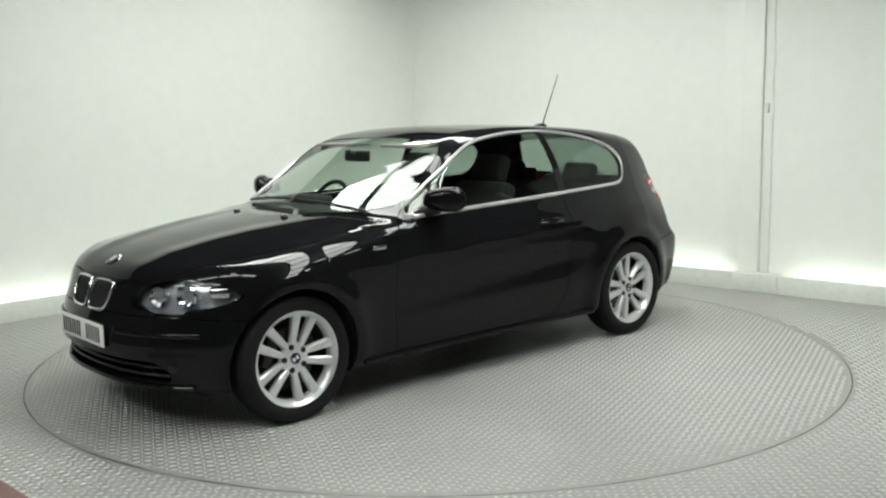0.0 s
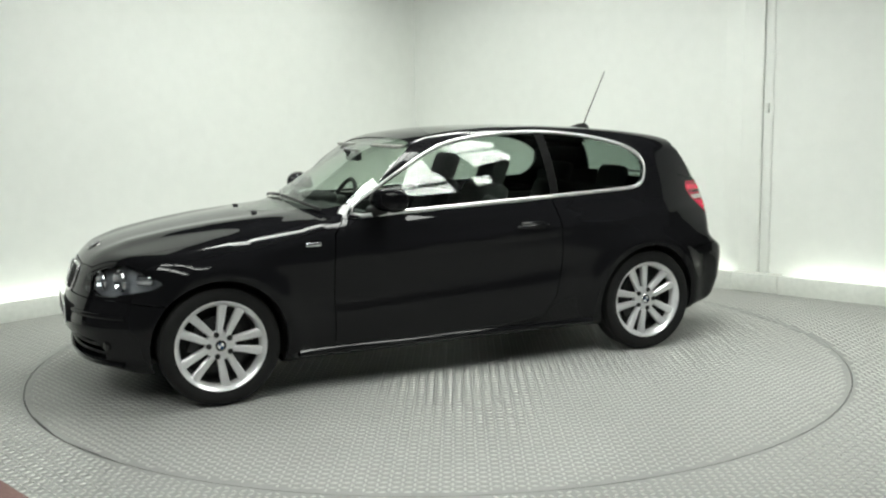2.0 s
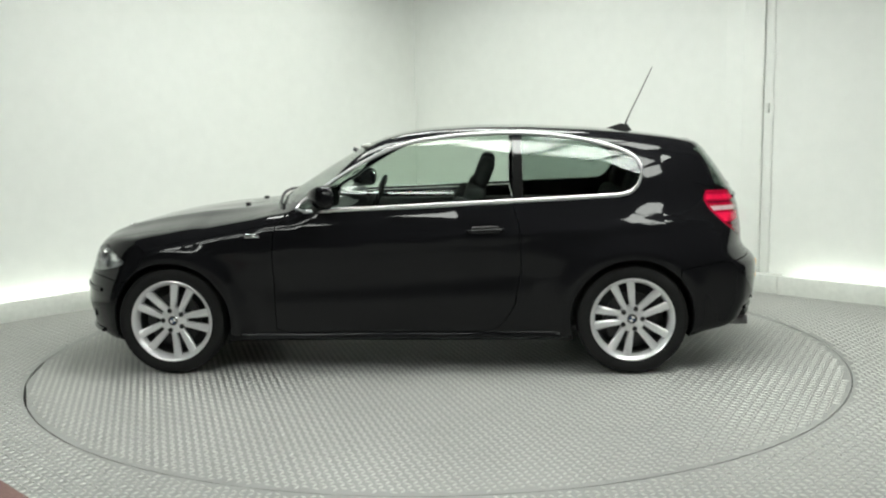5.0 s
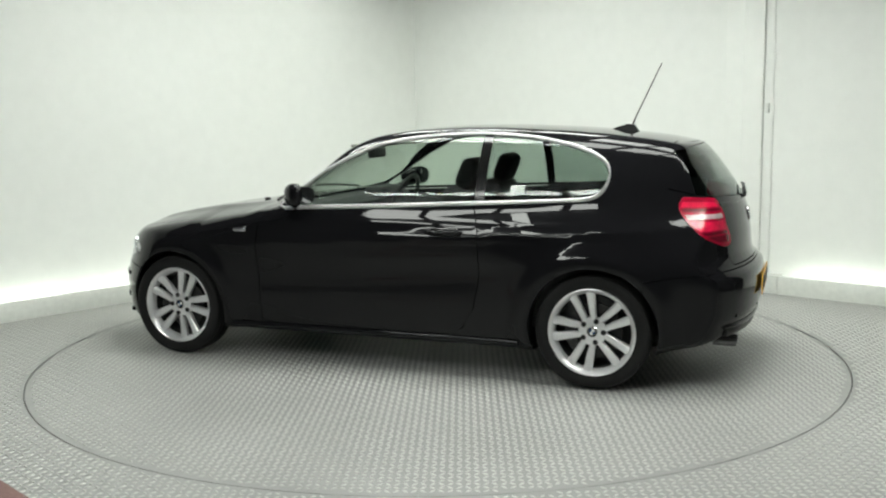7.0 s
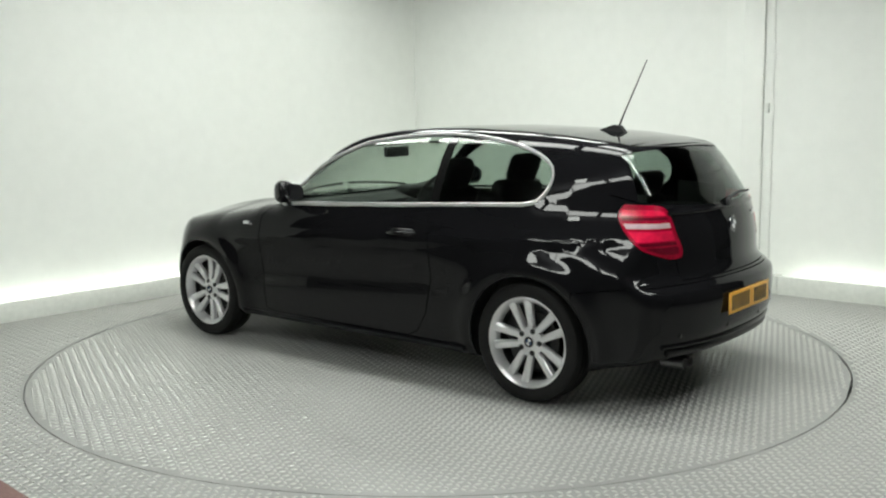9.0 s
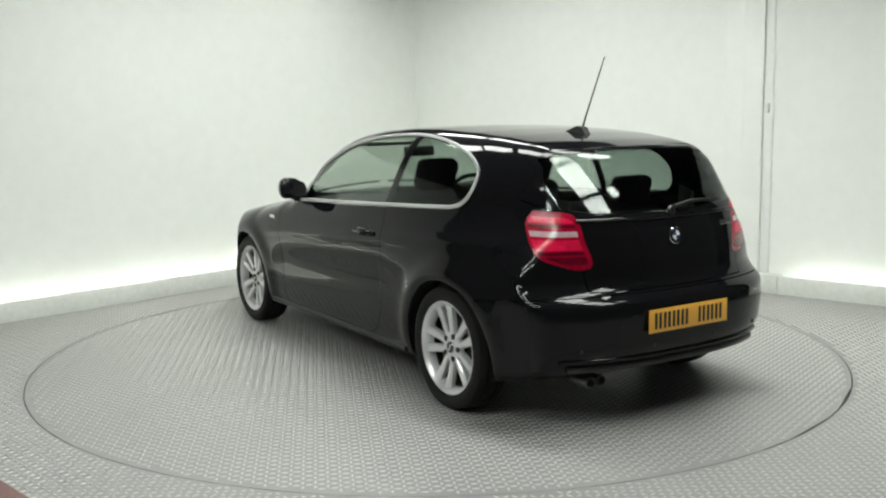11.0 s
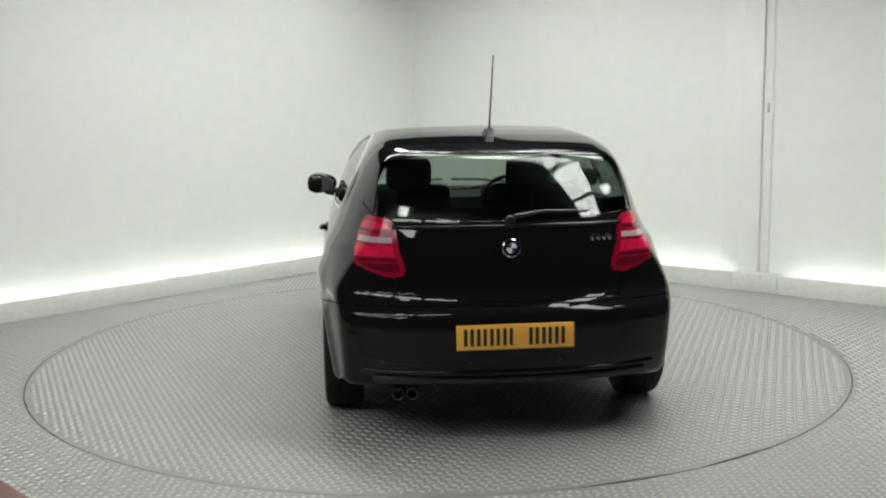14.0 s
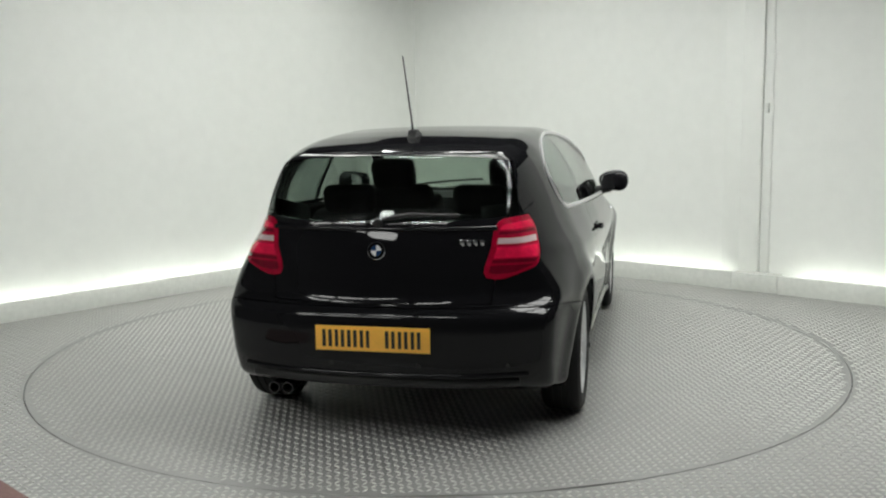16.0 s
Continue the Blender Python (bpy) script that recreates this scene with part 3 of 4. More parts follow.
HEADLAMP_SIDE = [(2.4, 0.50), (2.4, 0.80), (1.90, 0.775), (1.79, 0.752), (1.615, 0.672), (1.607, 0.658), (1.65, 0.634), (1.80, 0.596), (1.95, 0.50)]
TAILLAMP_SIDE = [(-2.4, 0.70), (-2.4, 1.2), (-1.88, 1.085), (-1.785, 1.045), (-1.752, 0.975), (-1.83, 0.875), (-1.94, 0.79), (-2.06, 0.735)]
FRONT_BUMPER = [(1.60, 0.05), (1.60, 0.545), (1.82, 0.565), (2.3, 0.562), (2.3, 0.05)]
REAR_BUMPER = [(-2.3, 0.05), (-1.60, 0.05), (-1.60, 0.60), (-1.85, 0.635), (-2.3, 0.655)]
LOWER_GRILLE = [(-0.60, 0.27), (-0.45, 0.255), (0.45, 0.255), (0.60, 0.27), (0.56, 0.345), (0.40, 0.36), (-0.40, 0.36), (-0.56, 0.345)]


def car_body(car):
    low, high = (-2.26, -0.98, 0.10), (2.22, 0.98, 1.50)
    body = shell(0.0, -0.03, low, high, 0.026)
    glass = shell(-0.004, -0.009, (-2.26, -0.98, 0.86), high, 0.026)
    both = lambda o, a, lo, hi: [prism(o, a, lo, hi), prism(o if a != "x" else flipped(o), a, *((-hi, -lo) if a == "y" else (lo, hi)))]
    # openings and wheel arches
    window = rounded(SIDE_WINDOW, 3)
    cuts = both(window, "y", 0.3, 1.1)
    screen, back = rounded(WINDSCREEN, 3), rounded(REAR_WINDOW, 3)
    cuts += [prism(screen, "x", 0.02, 1.2), prism(back, "x", -2.3, -1.70)]
    for ax in (AXLE, -AXLE):
        for lo, hi in ((0.52, 1.1), (-1.1, -0.52)):
            cuts.append(prism([(ax + 0.352 * math.cos(k * math.tau / 56), HUB_Z + 0.005 + 0.348 * math.sin(k * math.tau / 56)) for k in range(56)], "y", lo, hi))
    for cut in cuts:
        body = carved(body, cut, "DIFFERENCE")
    # panels, each cut free of the shell with a narrow joint
    lamp_r = rounded(HEADLAMP, 2)
    tail_r = rounded(TAILLAMP, 4)
    grille = rounded(LOWER_GRILLE, 2)
    def lamp_block(end, flank, lo, hi, d, both_sides):
        """A block bounded by an outline seen end-on and one seen from the side."""
        blocks = []
        for o in ((end, flipped(end)) if both_sides else (end,)):
            me = carved(as_mesh(prism(grown(o, d), "x", lo, hi)), prism(grown(flank, d), "y", -1.2, 1.2), "INTERSECT")
            bm = bmesh.new()
            bm.from_mesh(me)
            blocks.append(bm)
        return joined(*blocks)
    takes = [("headlamp", lamp_r, HEADLAMP_SIDE, 1.5, 2.4), ("taillamp", tail_r, rounded(TAILLAMP_SIDE, 3), -2.4, -1.7)]
    lamps = {}
    for name, *block in takes:
        lamps[name] = carved(body.copy(), lamp_block(*block, 0.0, False), "INTERSECT")
    lamps["band"] = carved(shell(0.0018, -0.008, (-2.26, 0.3, 0.68), (-1.6, 0.98, 1.16), 0.022), lamp_block(grown(tail_r, -0.012), rounded(TAILLAMP_SIDE, 3), -2.4, -1.7, -0.012, False), "INTERSECT")
    lamps["bowl"] = carved(shell(-0.055, -0.07, (1.35, -0.98, 0.45), (2.22, 0.98, 0.90), 0.03), lamp_block(lamp_r, HEADLAMP_SIDE, 1.5, 2.4, 0.012, False), "INTERSECT")
    panels = [("door", DOOR, "y", 0.5, 1.2), ("tailgate", TAILGATE, "x", -2.4, -1.693), ("bonnet", BONNET, "z", 0.60, 1.1), ("front_bumper", FRONT_BUMPER, "y", -1.2, 1.2), ("rear_bumper", REAR_BUMPER, "y", -1.2, 1.2)]
    made = {}
    for name, o, a, lo, hi in panels:
        made[name] = carved(body.copy(), prism(o, a, lo, hi), "INTERSECT")
        gap = [prism(grown(o, 0.005), a, lo, hi)]
        if name == "door":
            gap.append(prism(grown(o, 0.005), a, -hi, -lo))
        body = carved(body, joined(*gap), "DIFFERENCE")
    for (name, *block), near in zip(takes, (("bonnet", "front_bumper"), ("tailgate", "rear_bumper"))):
        body = carved(body, lamp_block(*block, 0.003, True), "DIFFERENCE")
        for panel in near:
            made[panel] = carved(made[panel], lamp_block(*block, 0.003, True), "DIFFERENCE")
    made["front_bumper"] = carved(made["front_bumper"], prism(grille, "x", 1.7, 2.4), "DIFFERENCE")
    part("body_shell", polished(body), PAINT, car, "gloss black painted body shell with roof and pillars")
    left = made.pop("door")
    doors = [part("door", polished(me), PAINT, car) for me in (left, mirrored(left))]
    for name, me in made.items():
        made[name] = part(name, polished(me), PAINT, car)
    # glass
    part("windscreen", polished(carved(glass.copy(), prism(grown(screen, 0.012), "x", 0.0, 1.22), "INTERSECT")), GLASS, car, "clear windscreen glass")
    part("rear_window", polished(carved(glass.copy(), prism(grown(back, 0.012), "x", -2.32, -1.685), "INTERSECT")), REAR_GLASS, made["tailgate"], "dark tinted rear window glass")
    for name, x0, x1 in (("door_window", -0.655, 0.7), ("quarter_window", -1.5, -0.715)):
        pane = carved(carved(glass.copy(), prism(grown(window, 0.01), "y", 0.3, 1.1), "INTERSECT"), box((x1 - x0, 2.4, 2), ((x0 + x1) / 2, 0, 1)), "INTERSECT")
        for me in (pane, mirrored(pane)):
            part(name, polished(me), GLASS if name == "door_window" else REAR_GLASS, car, "green tinted side window glass")
    post = carved(carved(glass, prism(grown(window, 0.01), "y", 0.3, 1.1), "INTERSECT"), box((0.058, 2.4, 2), (-0.685, 0, 1)), "INTERSECT")
    for me in (post, mirrored(post)):
        part("door_pillar", polished(me), GLOSS_PLASTIC, car, "gloss black door pillar strip")
    return made, doors, lamps, window, back, screen, grille


def outline_bar(outline, lift, radius, flat, side=1, pick=None):
    pts = [(x, side * on_side(x, z, lift), z) for x, z in outline if pick is None or pick(x, z)]
    return tube(pts, radius, 8, closed=pick is None, flat=flat)


def badge(parent, at, radius):
    """Round emblem of plain quarters in a dark ring with a bright rim."""
    b = part("emblem", lathe([(0, 0.0), (radius, 0.0), (radius, 0.004), (radius * 0.94, 0.006), (0, 0.006)], 32), CHROME, parent, "round blue and white emblem", at)
    part("emblem_ring", lathe([(radius * 0.60, 0.0062), (radius * 0.90, 0.0062), (radius * 0.90, 0.007), (radius * 0.60, 0.007)], 32, closed=True), GLOSS_PLASTIC, b)
    for k in range(4):
        bm = bmesh.new()
        arc = [(0, 0)] + [(radius * 0.58 * math.cos(math.tau * (k + s / 6) / 4), radius * 0.58 * math.sin(math.tau * (k + s / 6) / 4)) for s in range(7)]
        part("emblem_quarter", prism(arc, "y", 0.0062, 0.0072), (BLUE, WHITE)[k % 2], b)


def number_plate(parent, at, mat, label):
    """Bars stand for the characters. Faces along its own +x."""
    p = part("number_plate", box((0.006, 0.52, 0.111), (0, 0, 0), 0.002), mat, parent, label, at)
    for k in range(8):
        if k != 4:
            for s in (-0.014, 0.014):
                part("character_bar", box((0.002, 0.015, 0.076), (0.004, -0.206 + k * 0.0575 + s, 0)), INK, p)
    return p


def build_wheel():
    """One wheel in its own space; its outer face looks along +y."""
    wheel = new("wheel")
    part("tyre", lathe([(0.225, 0.062), (0.236, 0.083), (0.262, 0.097), (0.290, 0.096), (0.306, 0.086), (0.314, 0.066), (0.3155, 0.045), (0.3105, 0.043), (0.3105, 0.037), (0.3158, 0.035), (0.316, 0.006),
                        (0.311, 0.004), (0.311, -0.004), (0.316, -0.006), (0.3158, -0.035), (0.3105, -0.037), (0.3105, -0.043), (0.3155, -0.045), (0.314, -0.066), (0.306, -0.086), (0.290, -0.096),
                        (0.262, -0.097), (0.225, -0.07)], 72, closed=True), RUBBER, wheel, "black rubber tyre")
    rim = part("rim", lathe([(0.206, -0.075), (0.206, 0.03), (0.211, 0.060), (0.219, 0.072), (0.226, 0.080), (0.235, 0.086), (0.240, 0.084), (0.240, 0.070), (0.228, 0.060), (0.224, -0.075)], 72, closed=True), ALLOY, wheel, "silver alloy rim lip")
    # barrel painted dark to give the shade seen between the spokes
    part("barrel", lathe([(0.2055, -0.07), (0.2055, 0.028), (0.200, 0.030), (0.195, -0.06), (0.05, -0.065), (0.05, -0.07)], 48, closed=True), ALLOY_DARK, rim, "inner barrel coloured dark for the shade behind the spokes")
    part("brake_disc", lathe([(0.07, -0.012), (0.150, -0.012), (0.150, 0.008), (0.07, 0.008)], 48, closed=True), ALLOY_DARK, wheel, "grey brake disc")
    part("caliper", box((0.06, 0.05, 0.15), (0.125, 0.0, 0.0), 0.012), BLACK_PLASTIC, wheel)
    for k in range(5):
        for s in (-1, 1):
            stations = ((0.030, 0.014, 0.0125, 0.052), (0.07, 0.0225, 0.0165, 0.054), (0.13, 0.0325, 0.0205, 0.058), (0.19, 0.0435, 0.0230, 0.064), (0.218, 0.0495, 0.0265, 0.071))
            bm = bmesh.new()
            rings = []
            for r, off, half, y in stations:
                c = s * (off + 0.002)
                rings.append([bm.verts.new(v) for v in ((c - half, y - 0.03, r), (c - half, y - 0.007, r), (c - half * 0.62, y, r), (c + half * 0.62, y, r), (c + half, y - 0.007, r), (c + half, y - 0.03, r))])
            for a, b in zip(rings, rings[1:]):
                for i in range(6):
                    bm.faces.new((a[i], a[(i + 1) % 6], b[(i + 1) % 6], b[i]))
            bm.faces.new(rings[0])
            bm.faces.new(rings[-1])
            bmesh.ops.recalc_face_normals(bm, faces=bm.faces[:])
            smooth(bm, 40)
            bm.transform(Matrix.Rotation(k * math.tau / 5, 4, "Y"))
            part("spoke", bm, ALLOY, rim)
        a = (k + 0.5) * math.tau / 5
        hole = lathe([(0.0, 0.0585), (0.0145, 0.0585), (0.0145, 0.049), (0.0, 0.049)], 14)
        hole.transform(Matrix.Translation((0.060 * math.sin(a), 0, 0.060 * math.cos(a))))
        part("wheel_bolt", hole, BLACK_PLASTIC, wheel)
    part("hub", lathe([(0.0, 0.0565), (0.050, 0.0555), (0.078, 0.050), (0.080, 0.03), (0.0, 0.0)], 40), ALLOY, wheel)
    badge(wheel, pose(0, 0.0565, 0), 0.030)
    return wheel


def front_seat(car, y):
    seat = part("seat", joined(box((0.50, 0.50, 0.16), (-0.02, y, 0.47), 0.05, 3, None), box((0.50, 0.09, 0.20), (-0.02, y + 0.235, 0.49), 0.04, 3), box((0.50, 0.09, 0.20), (-0.02, y - 0.235, 0.49), 0.04, 3)), CLOTH, car, "black cloth front seat")
    lean = Matrix.Translation((-0.24, y, 0.52)) @ Matrix.Rotation(radians(-22), 4, "Y")
    part("seat_back", joined(box((0.13, 0.46, 0.60), (0, 0, 0.28), 0.05, 3, lean), box((0.17, 0.08, 0.46), (0.03, 0.225, 0.26), 0.035, 3, lean), box((0.17, 0.08, 0.46), (0.03, -0.225, 0.26), 0.035, 3, lean)), CLOTH, seat)
    part("headrest", box((0.10, 0.27, 0.19), (0.0, 0, 0.665), 0.045, 4, lean), CLOTH, seat)
    for s in (-0.06, 0.06):
        part("headrest_rod", tube([lean @ Vector((0, s, 0.52)), lean @ Vector((0, s, 0.62))], 0.007), SATIN, seat)


def car_cabin(car):
    part("cabin_floor", box((3.0, 1.36, 0.05), (-0.35, 0, 0.27), 0.01), TRIM_GREY, car)
    for s in (-1, 1):
        part("inner_side_trim", box((1.98, 0.05, 0.60), (-0.46, s * 0.725, 0.60), 0.02), TRIM_GREY, car)
    part("boot_floor", box((0.75, 1.12, 0.3), (-1.62, 0, 0.55), 0.03), TRIM_GREY, car)
    dash = part("dashboard", prism([(0.88, 0.60), (0.88, 0.90), (0.70, 0.945), (0.45, 0.955), (0.36, 0.92), (0.36, 0.82), (0.44, 0.70), (0.5, 0.55)], "y", -0.66, 0.66), TRIM_GREY, car, "dark grey dashboard")
    part("instrument_hood", box((0.16, 0.34, 0.07), (0.42, -0.36, 0.965), 0.03, 3), TRIM_GREY, dash)
    part("centre_console", box((0.9, 0.22, 0.28), (0.15, 0, 0.42), 0.04), TRIM_GREY, car)
    wheel_at = Matrix.Translation((0.27, -0.36, 0.90)) @ Matrix.Rotation(radians(-24), 4, "Y")
    ring = [wheel_at @ Vector((0, 0.185 * math.cos(k * math.tau / 32), 0.185 * math.sin(k * math.tau / 32))) for k in range(32)]
    steer = part("steering_wheel", tube(ring, 0.015, 8, closed=True), BLACK_PLASTIC, car, "black steering wheel on the right")
    part("steering_hub", box((0.05, 0.15, 0.13), (0.02, 0, 0), 0.03, 3, wheel_at), BLACK_PLASTIC, steer)
    for a in (0, 180, 270):
        part("steering_spoke", box((0.02, 0.12, 0.035), (0.005, 0.11, 0), 0.008, 2, wheel_at @ Matrix.Rotation(radians(a), 4, "X")), BLACK_PLASTIC, steer)
    for y in (0.36, -0.36):
        front_seat(car, y)
    bench = part("rear_bench", box((0.50, 1.16, 0.2), (-0.98, 0, 0.46), 0.06, 3), CLOTH, car, "black cloth rear bench")
    lean = Matrix.Translation((-1.19, 0, 0.50)) @ Matrix.Rotation(radians(-20), 4, "Y")
    part("bench_back", box((0.14, 1.12, 0.56), (0, 0, 0.25), 0.05, 3, lean), CLOTH, bench)
    for y in (0.34, -0.34):
        part("headrest", box((0.09, 0.27, 0.15), (0, y, 0.60), 0.04, 4, lean), CLOTH, bench)
    for s in (-1, 1):
        part("luggage_side_trim", box((0.46, 0.015, 0.36), (0, 0, 0), 0.004, 2, Matrix.Translation((-1.60, s * 0.56, 0.885)) @ Matrix.Rotation(radians(s * 38), 4, "Z")), TRIM_GREY, car)
    part("parcel_shelf", box((0.48, 1.06, 0.03), (-1.64, 0, 0.93), 0.01), TRIM_GREY, car)
    glass = part("rear_view_mirror", box((0.035, 0.23, 0.07), (0.30, 0, 1.245), 0.015, 3), BLACK_PLASTIC, car, "black rear-view mirror")
    part("mirror_stalk", tube([(0.31, 0, 1.26), (0.36, 0, 1.275)], 0.012), BLACK_PLASTIC, glass)
    for s in (-1, 1):
        part("sun_visor", box((0.16, 0.36, 0.018), (0.16, s * 0.33, 1.305), 0.006, 2, None), HEADLINER, car)


def wing_mirror(car, side):
    """Door mirror on its foot, its glass facing back."""
    bm = bmesh.new()
    bmesh.ops.create_icosphere(bm, subdivisions=4, radius=1)
    for v in bm.verts:
        x, y, z = v.co
        p = 2.5
        r = (abs(x) ** p + abs(y) ** p + abs(z) ** p) ** (1 / p)
        v.co = Vector((x / r, y / r, z / r))
        v.co = Vector((v.co.x * 0.075 if v.co.x > 0 else v.co.x * 0.05, v.co.y * (0.098 - 0.008 * v.co.x), v.co.z * (0.066 + 0.012 * v.co.y)))
        v.co.x -= 0.05 * (v.co.y / 0.098)
    bm.transform(Matrix.Translation((0.41, 0.905, 1.035)))
    smooth(bm, 60)
    foot = tube([(0.48, 0.775, 0.955), (0.46, 0.83, 0.972), (0.43, 0.88, 0.99)], [0.04, 0.03, 0.034], 12, flat=0.7)
    pane = prism(rounded([(-0.078, -0.040), (0.0, -0.050), (0.072, -0.045), (0.080, 0.01), (0.064, 0.050), (-0.02, 0.046), (-0.072, 0.03)], 3), "x", -0.003, 0.003)
    pane.transform(Matrix.Translation((0.362, 0.905, 1.035)) @ Matrix.Rotation(radians(-24), 4, "Z"))
    shapes = [bm, foot, pane]
    for s in shapes:
        if side < 0:
            s.transform(Matrix.Diagonal((1, -1, 1, 1)))
            bmesh.ops.reverse_faces(s, faces=s.faces[:])
    m = part("wing_mirror", shapes[0], PAINT, car, "gloss black door mirror housing")
    part("mirror_foot", shapes[1], BLACK_PLASTIC, m)
    part("mirror_glass", shapes[2], MIRROR, m, "silver mirror glass")


def door_handle(parent, side):
    x0, z0 = -0.50, 0.835
    y = on_side(x0, z0)
    cup = box((0.16, 0.02, 0.055), (x0, side * (y - 0.004), z0 - 0.004), 0.009, 3)
    part("handle_cup", cup, GLOSS_PLASTIC, parent)
    pts = [(x0 - 0.105, side * (y + 0.004), z0 + 0.004), (x0 - 0.085, side * (y + 0.026), z0 + 0.003), (x0, side * (y + 0.033), z0), (x0 + 0.085, side * (y + 0.026), z0 - 0.003), (x0 + 0.105, side * (y + 0.004), z0 - 0.004)]
    part("door_handle", tube(pts, [0.009, 0.011, 0.012, 0.011, 0.009], 10, flat=0.7), PAINT, parent, "gloss black door handle")


def car_trim(car, made, doors, lamps, window, back, screen, grille):
    for side, door in zip((1, -1), doors):
        part("window_surround", outline_bar(grown(window, 0.008), 0.001, 0.0115, 0.45, side), SATIN, car, "bright satin aluminium window surround")
        door_handle(door, side)
        wing_mirror(car, side)
        # side marker and sill
        x0, z0 = 0.83, 0.815
        y = on_side(x0, z0)
        part("side_repeater", box((0.085, 0.008, 0.022), (x0, side * (y + 0.001), z0), 0.004, 2, None), LAMP_SILVER, car, "small clear side repeater lamp")
        part("sill_strip", tube([(x, side * (on_side(x, 0.225) + 0.004), 0.225) for x in np.linspace(-0.92, 0.92, 16)], 0.022, 8, flat=0.6), PAINT, car, "gloss black sill")
        for ax in (AXLE, -AXLE):
            bm = bmesh.new()
            arc = [(math.cos(a), math.sin(a)) for a in np.linspace(radians(-18), radians(198), 30)]
            rim = [on_side(ax + 0.356 * c, max(HUB_Z + 0.005 + 0.356 * s, 0.26)) - 0.012 for c, s in arc]
            rows = [[bm.verts.new((ax + r * c, side * (y if yy is None else yy), HUB_Z + 0.005 + r * s)) for (c, s), y in zip(arc, rim)] for r, yy in ((0.349, None), (0.353, 0.74), (0.353, 0.50), (0.20, 0.50))]
            for a, b in zip(rows, rows[1:]):
                for k in range(len(arc) - 1):
                    bm.faces.new((a[k], a[k + 1], b[k + 1], b[k]))
            part("arch_liner", smooth(bm), BLACK_PLASTIC, car, "black plastic wheel arch liner")
    # headlamps: clear cover, grey bowl, twin round units
    for side in (1, -1):
        me = lamps["headlamp"].copy() if side > 0 else mirrored(lamps["headlamp"])
        cover = part("headlamp", polished(me), CLEAR, car, "clear glass headlamp cover with twin round lights")
        part("lamp_bowl", polished(lamps["bowl"].copy() if side > 0 else mirrored(lamps["bowl"])), LAMP_GREY, cover, "silver grey lamp bowl")
        for y0, z0, r in ((0.485, 0.652, 0.046), (0.615, 0.662, 0.056)):
            unit = lathe([(r, 0.0), (r * 1.08, 0.012), (r * 0.96, 0.02), (r * 0.7, 0.0), (r * 0.35, -0.012), (0.0, -0.012)], 32)
            x0 = on_end(y0, z0, True) - 0.042
            unit.transform(Matrix.Translation((x0, side * y0, z0)) @ Matrix.Rotation(radians(-90 + side * 22), 4, "Z"))
            part("lamp_unit", unit, LAMP_SILVER, cover, "round silver lamp reflector")
        part("indicator", box((0.10, 0.05, 0.055), (0, 0, 0), 0.015, 3, Matrix.Translation((1.67, side * 0.725, 0.675)) @ Matrix.Rotation(radians(-side * 42), 4, "Z")), LAMP_SILVER, cover)
        # rear lamps: red lens with a pale band
        me = lamps["taillamp"].copy() if side > 0 else mirrored(lamps["taillamp"])
        tail = part("tail_lamp", polished(me), RED_LENS, car, "red tail lamp with a pale clear band")
        for z0, z1, mat, name in ((0.918, 0.942, CLEAR_LENS_BAR, "clear_band"), (0.785, 0.825, RED_DEEP, "deep_red_band"), (0.835, 0.850, RED_DEEP, "lens_rib"), (0.856, 0.905, RED_BRIGHT, "reflector_band"), (0.958, 0.970, RED_DEEP, "lens_rib"), (0.978, 1.015, RED_BRIGHT, "reflector_band")):
            band = carved(lamps["band"].copy(), box((2, 2, z1 - z0), (-2, 0.6, (z0 + z1) / 2)), "INTERSECT")
            part(name, polished(band if side > 0 else mirrored(band)), mat, tail)
    # kidney grilles
    for side in (1, -1):
        ring = rounded([(0.018, 0.590), (0.020, 0.675), (0.045, 0.700), (0.12, 0.703), (0.185, 0.700), (0.208, 0.680), (0.196, 0.610), (0.165, 0.572), (0.10, 0.566), (0.04, 0.568)], 3)
        pts = [(on_end(y, z, True) + 0.004, side * y, z) for y, z in ring]
        kidney = part("kidney_grille", tube(pts, 0.0075, 8, closed=True), CHROME, car, "chrome framed grille opening")
        bm = bmesh.new()
        f = bm.faces.new([bm.verts.new((x - 0.006, y, z)) for x, y, z in pts])
        e = bmesh.ops.extrude_face_region(bm, geom=[f])
        bmesh.ops.translate(bm, vec=(0.004, 0, 0), verts=[v for v in e["geom"] if isinstance(v, bmesh.types.BMVert)])
        bmesh.ops.recalc_face_normals(bm, faces=bm.faces[:])
        part("grille_back", bm, GAP_BLACK, kidney)
        for k in range(8):
            y0 = 0.042 + k * 0.019
            part("grille_slat", tube([(on_end(y0, z, True) + 0.002, side * y0, z) for z in (0.58 if y0 < 0.15 else 0.60, 0.63, 0.69)], 0.0035, 6), BLACK_PLASTIC, kidney)
    nose = np.array([1.86, 0.0, on_top(1.86, 0)])
    facing = Vector((0, 1, 0)).rotation_difference(Vector(body_gradient(nose))).to_matrix().to_4x4()
    badge(made["bonnet"], Matrix.Translation(nose) @ facing, 0.041)
    # lower front grille
    bars = made["front_bumper"]
    inside = part("lower_grille", prism([(-0.60, 0.25), (0.60, 0.25), (0.60, 0.37), (-0.60, 0.37)], "x", 1.70, 1.76), GAP_BLACK, bars)
    for z0 in (0.285, 0.325):
        part("grille_bar", tube([(on_end(abs(y0), z0, True) - 0.03, y0, z0) for y0 in np.linspace(-0.57, 0.57, 17)], 0.007, 6), BLACK_PLASTIC, inside)
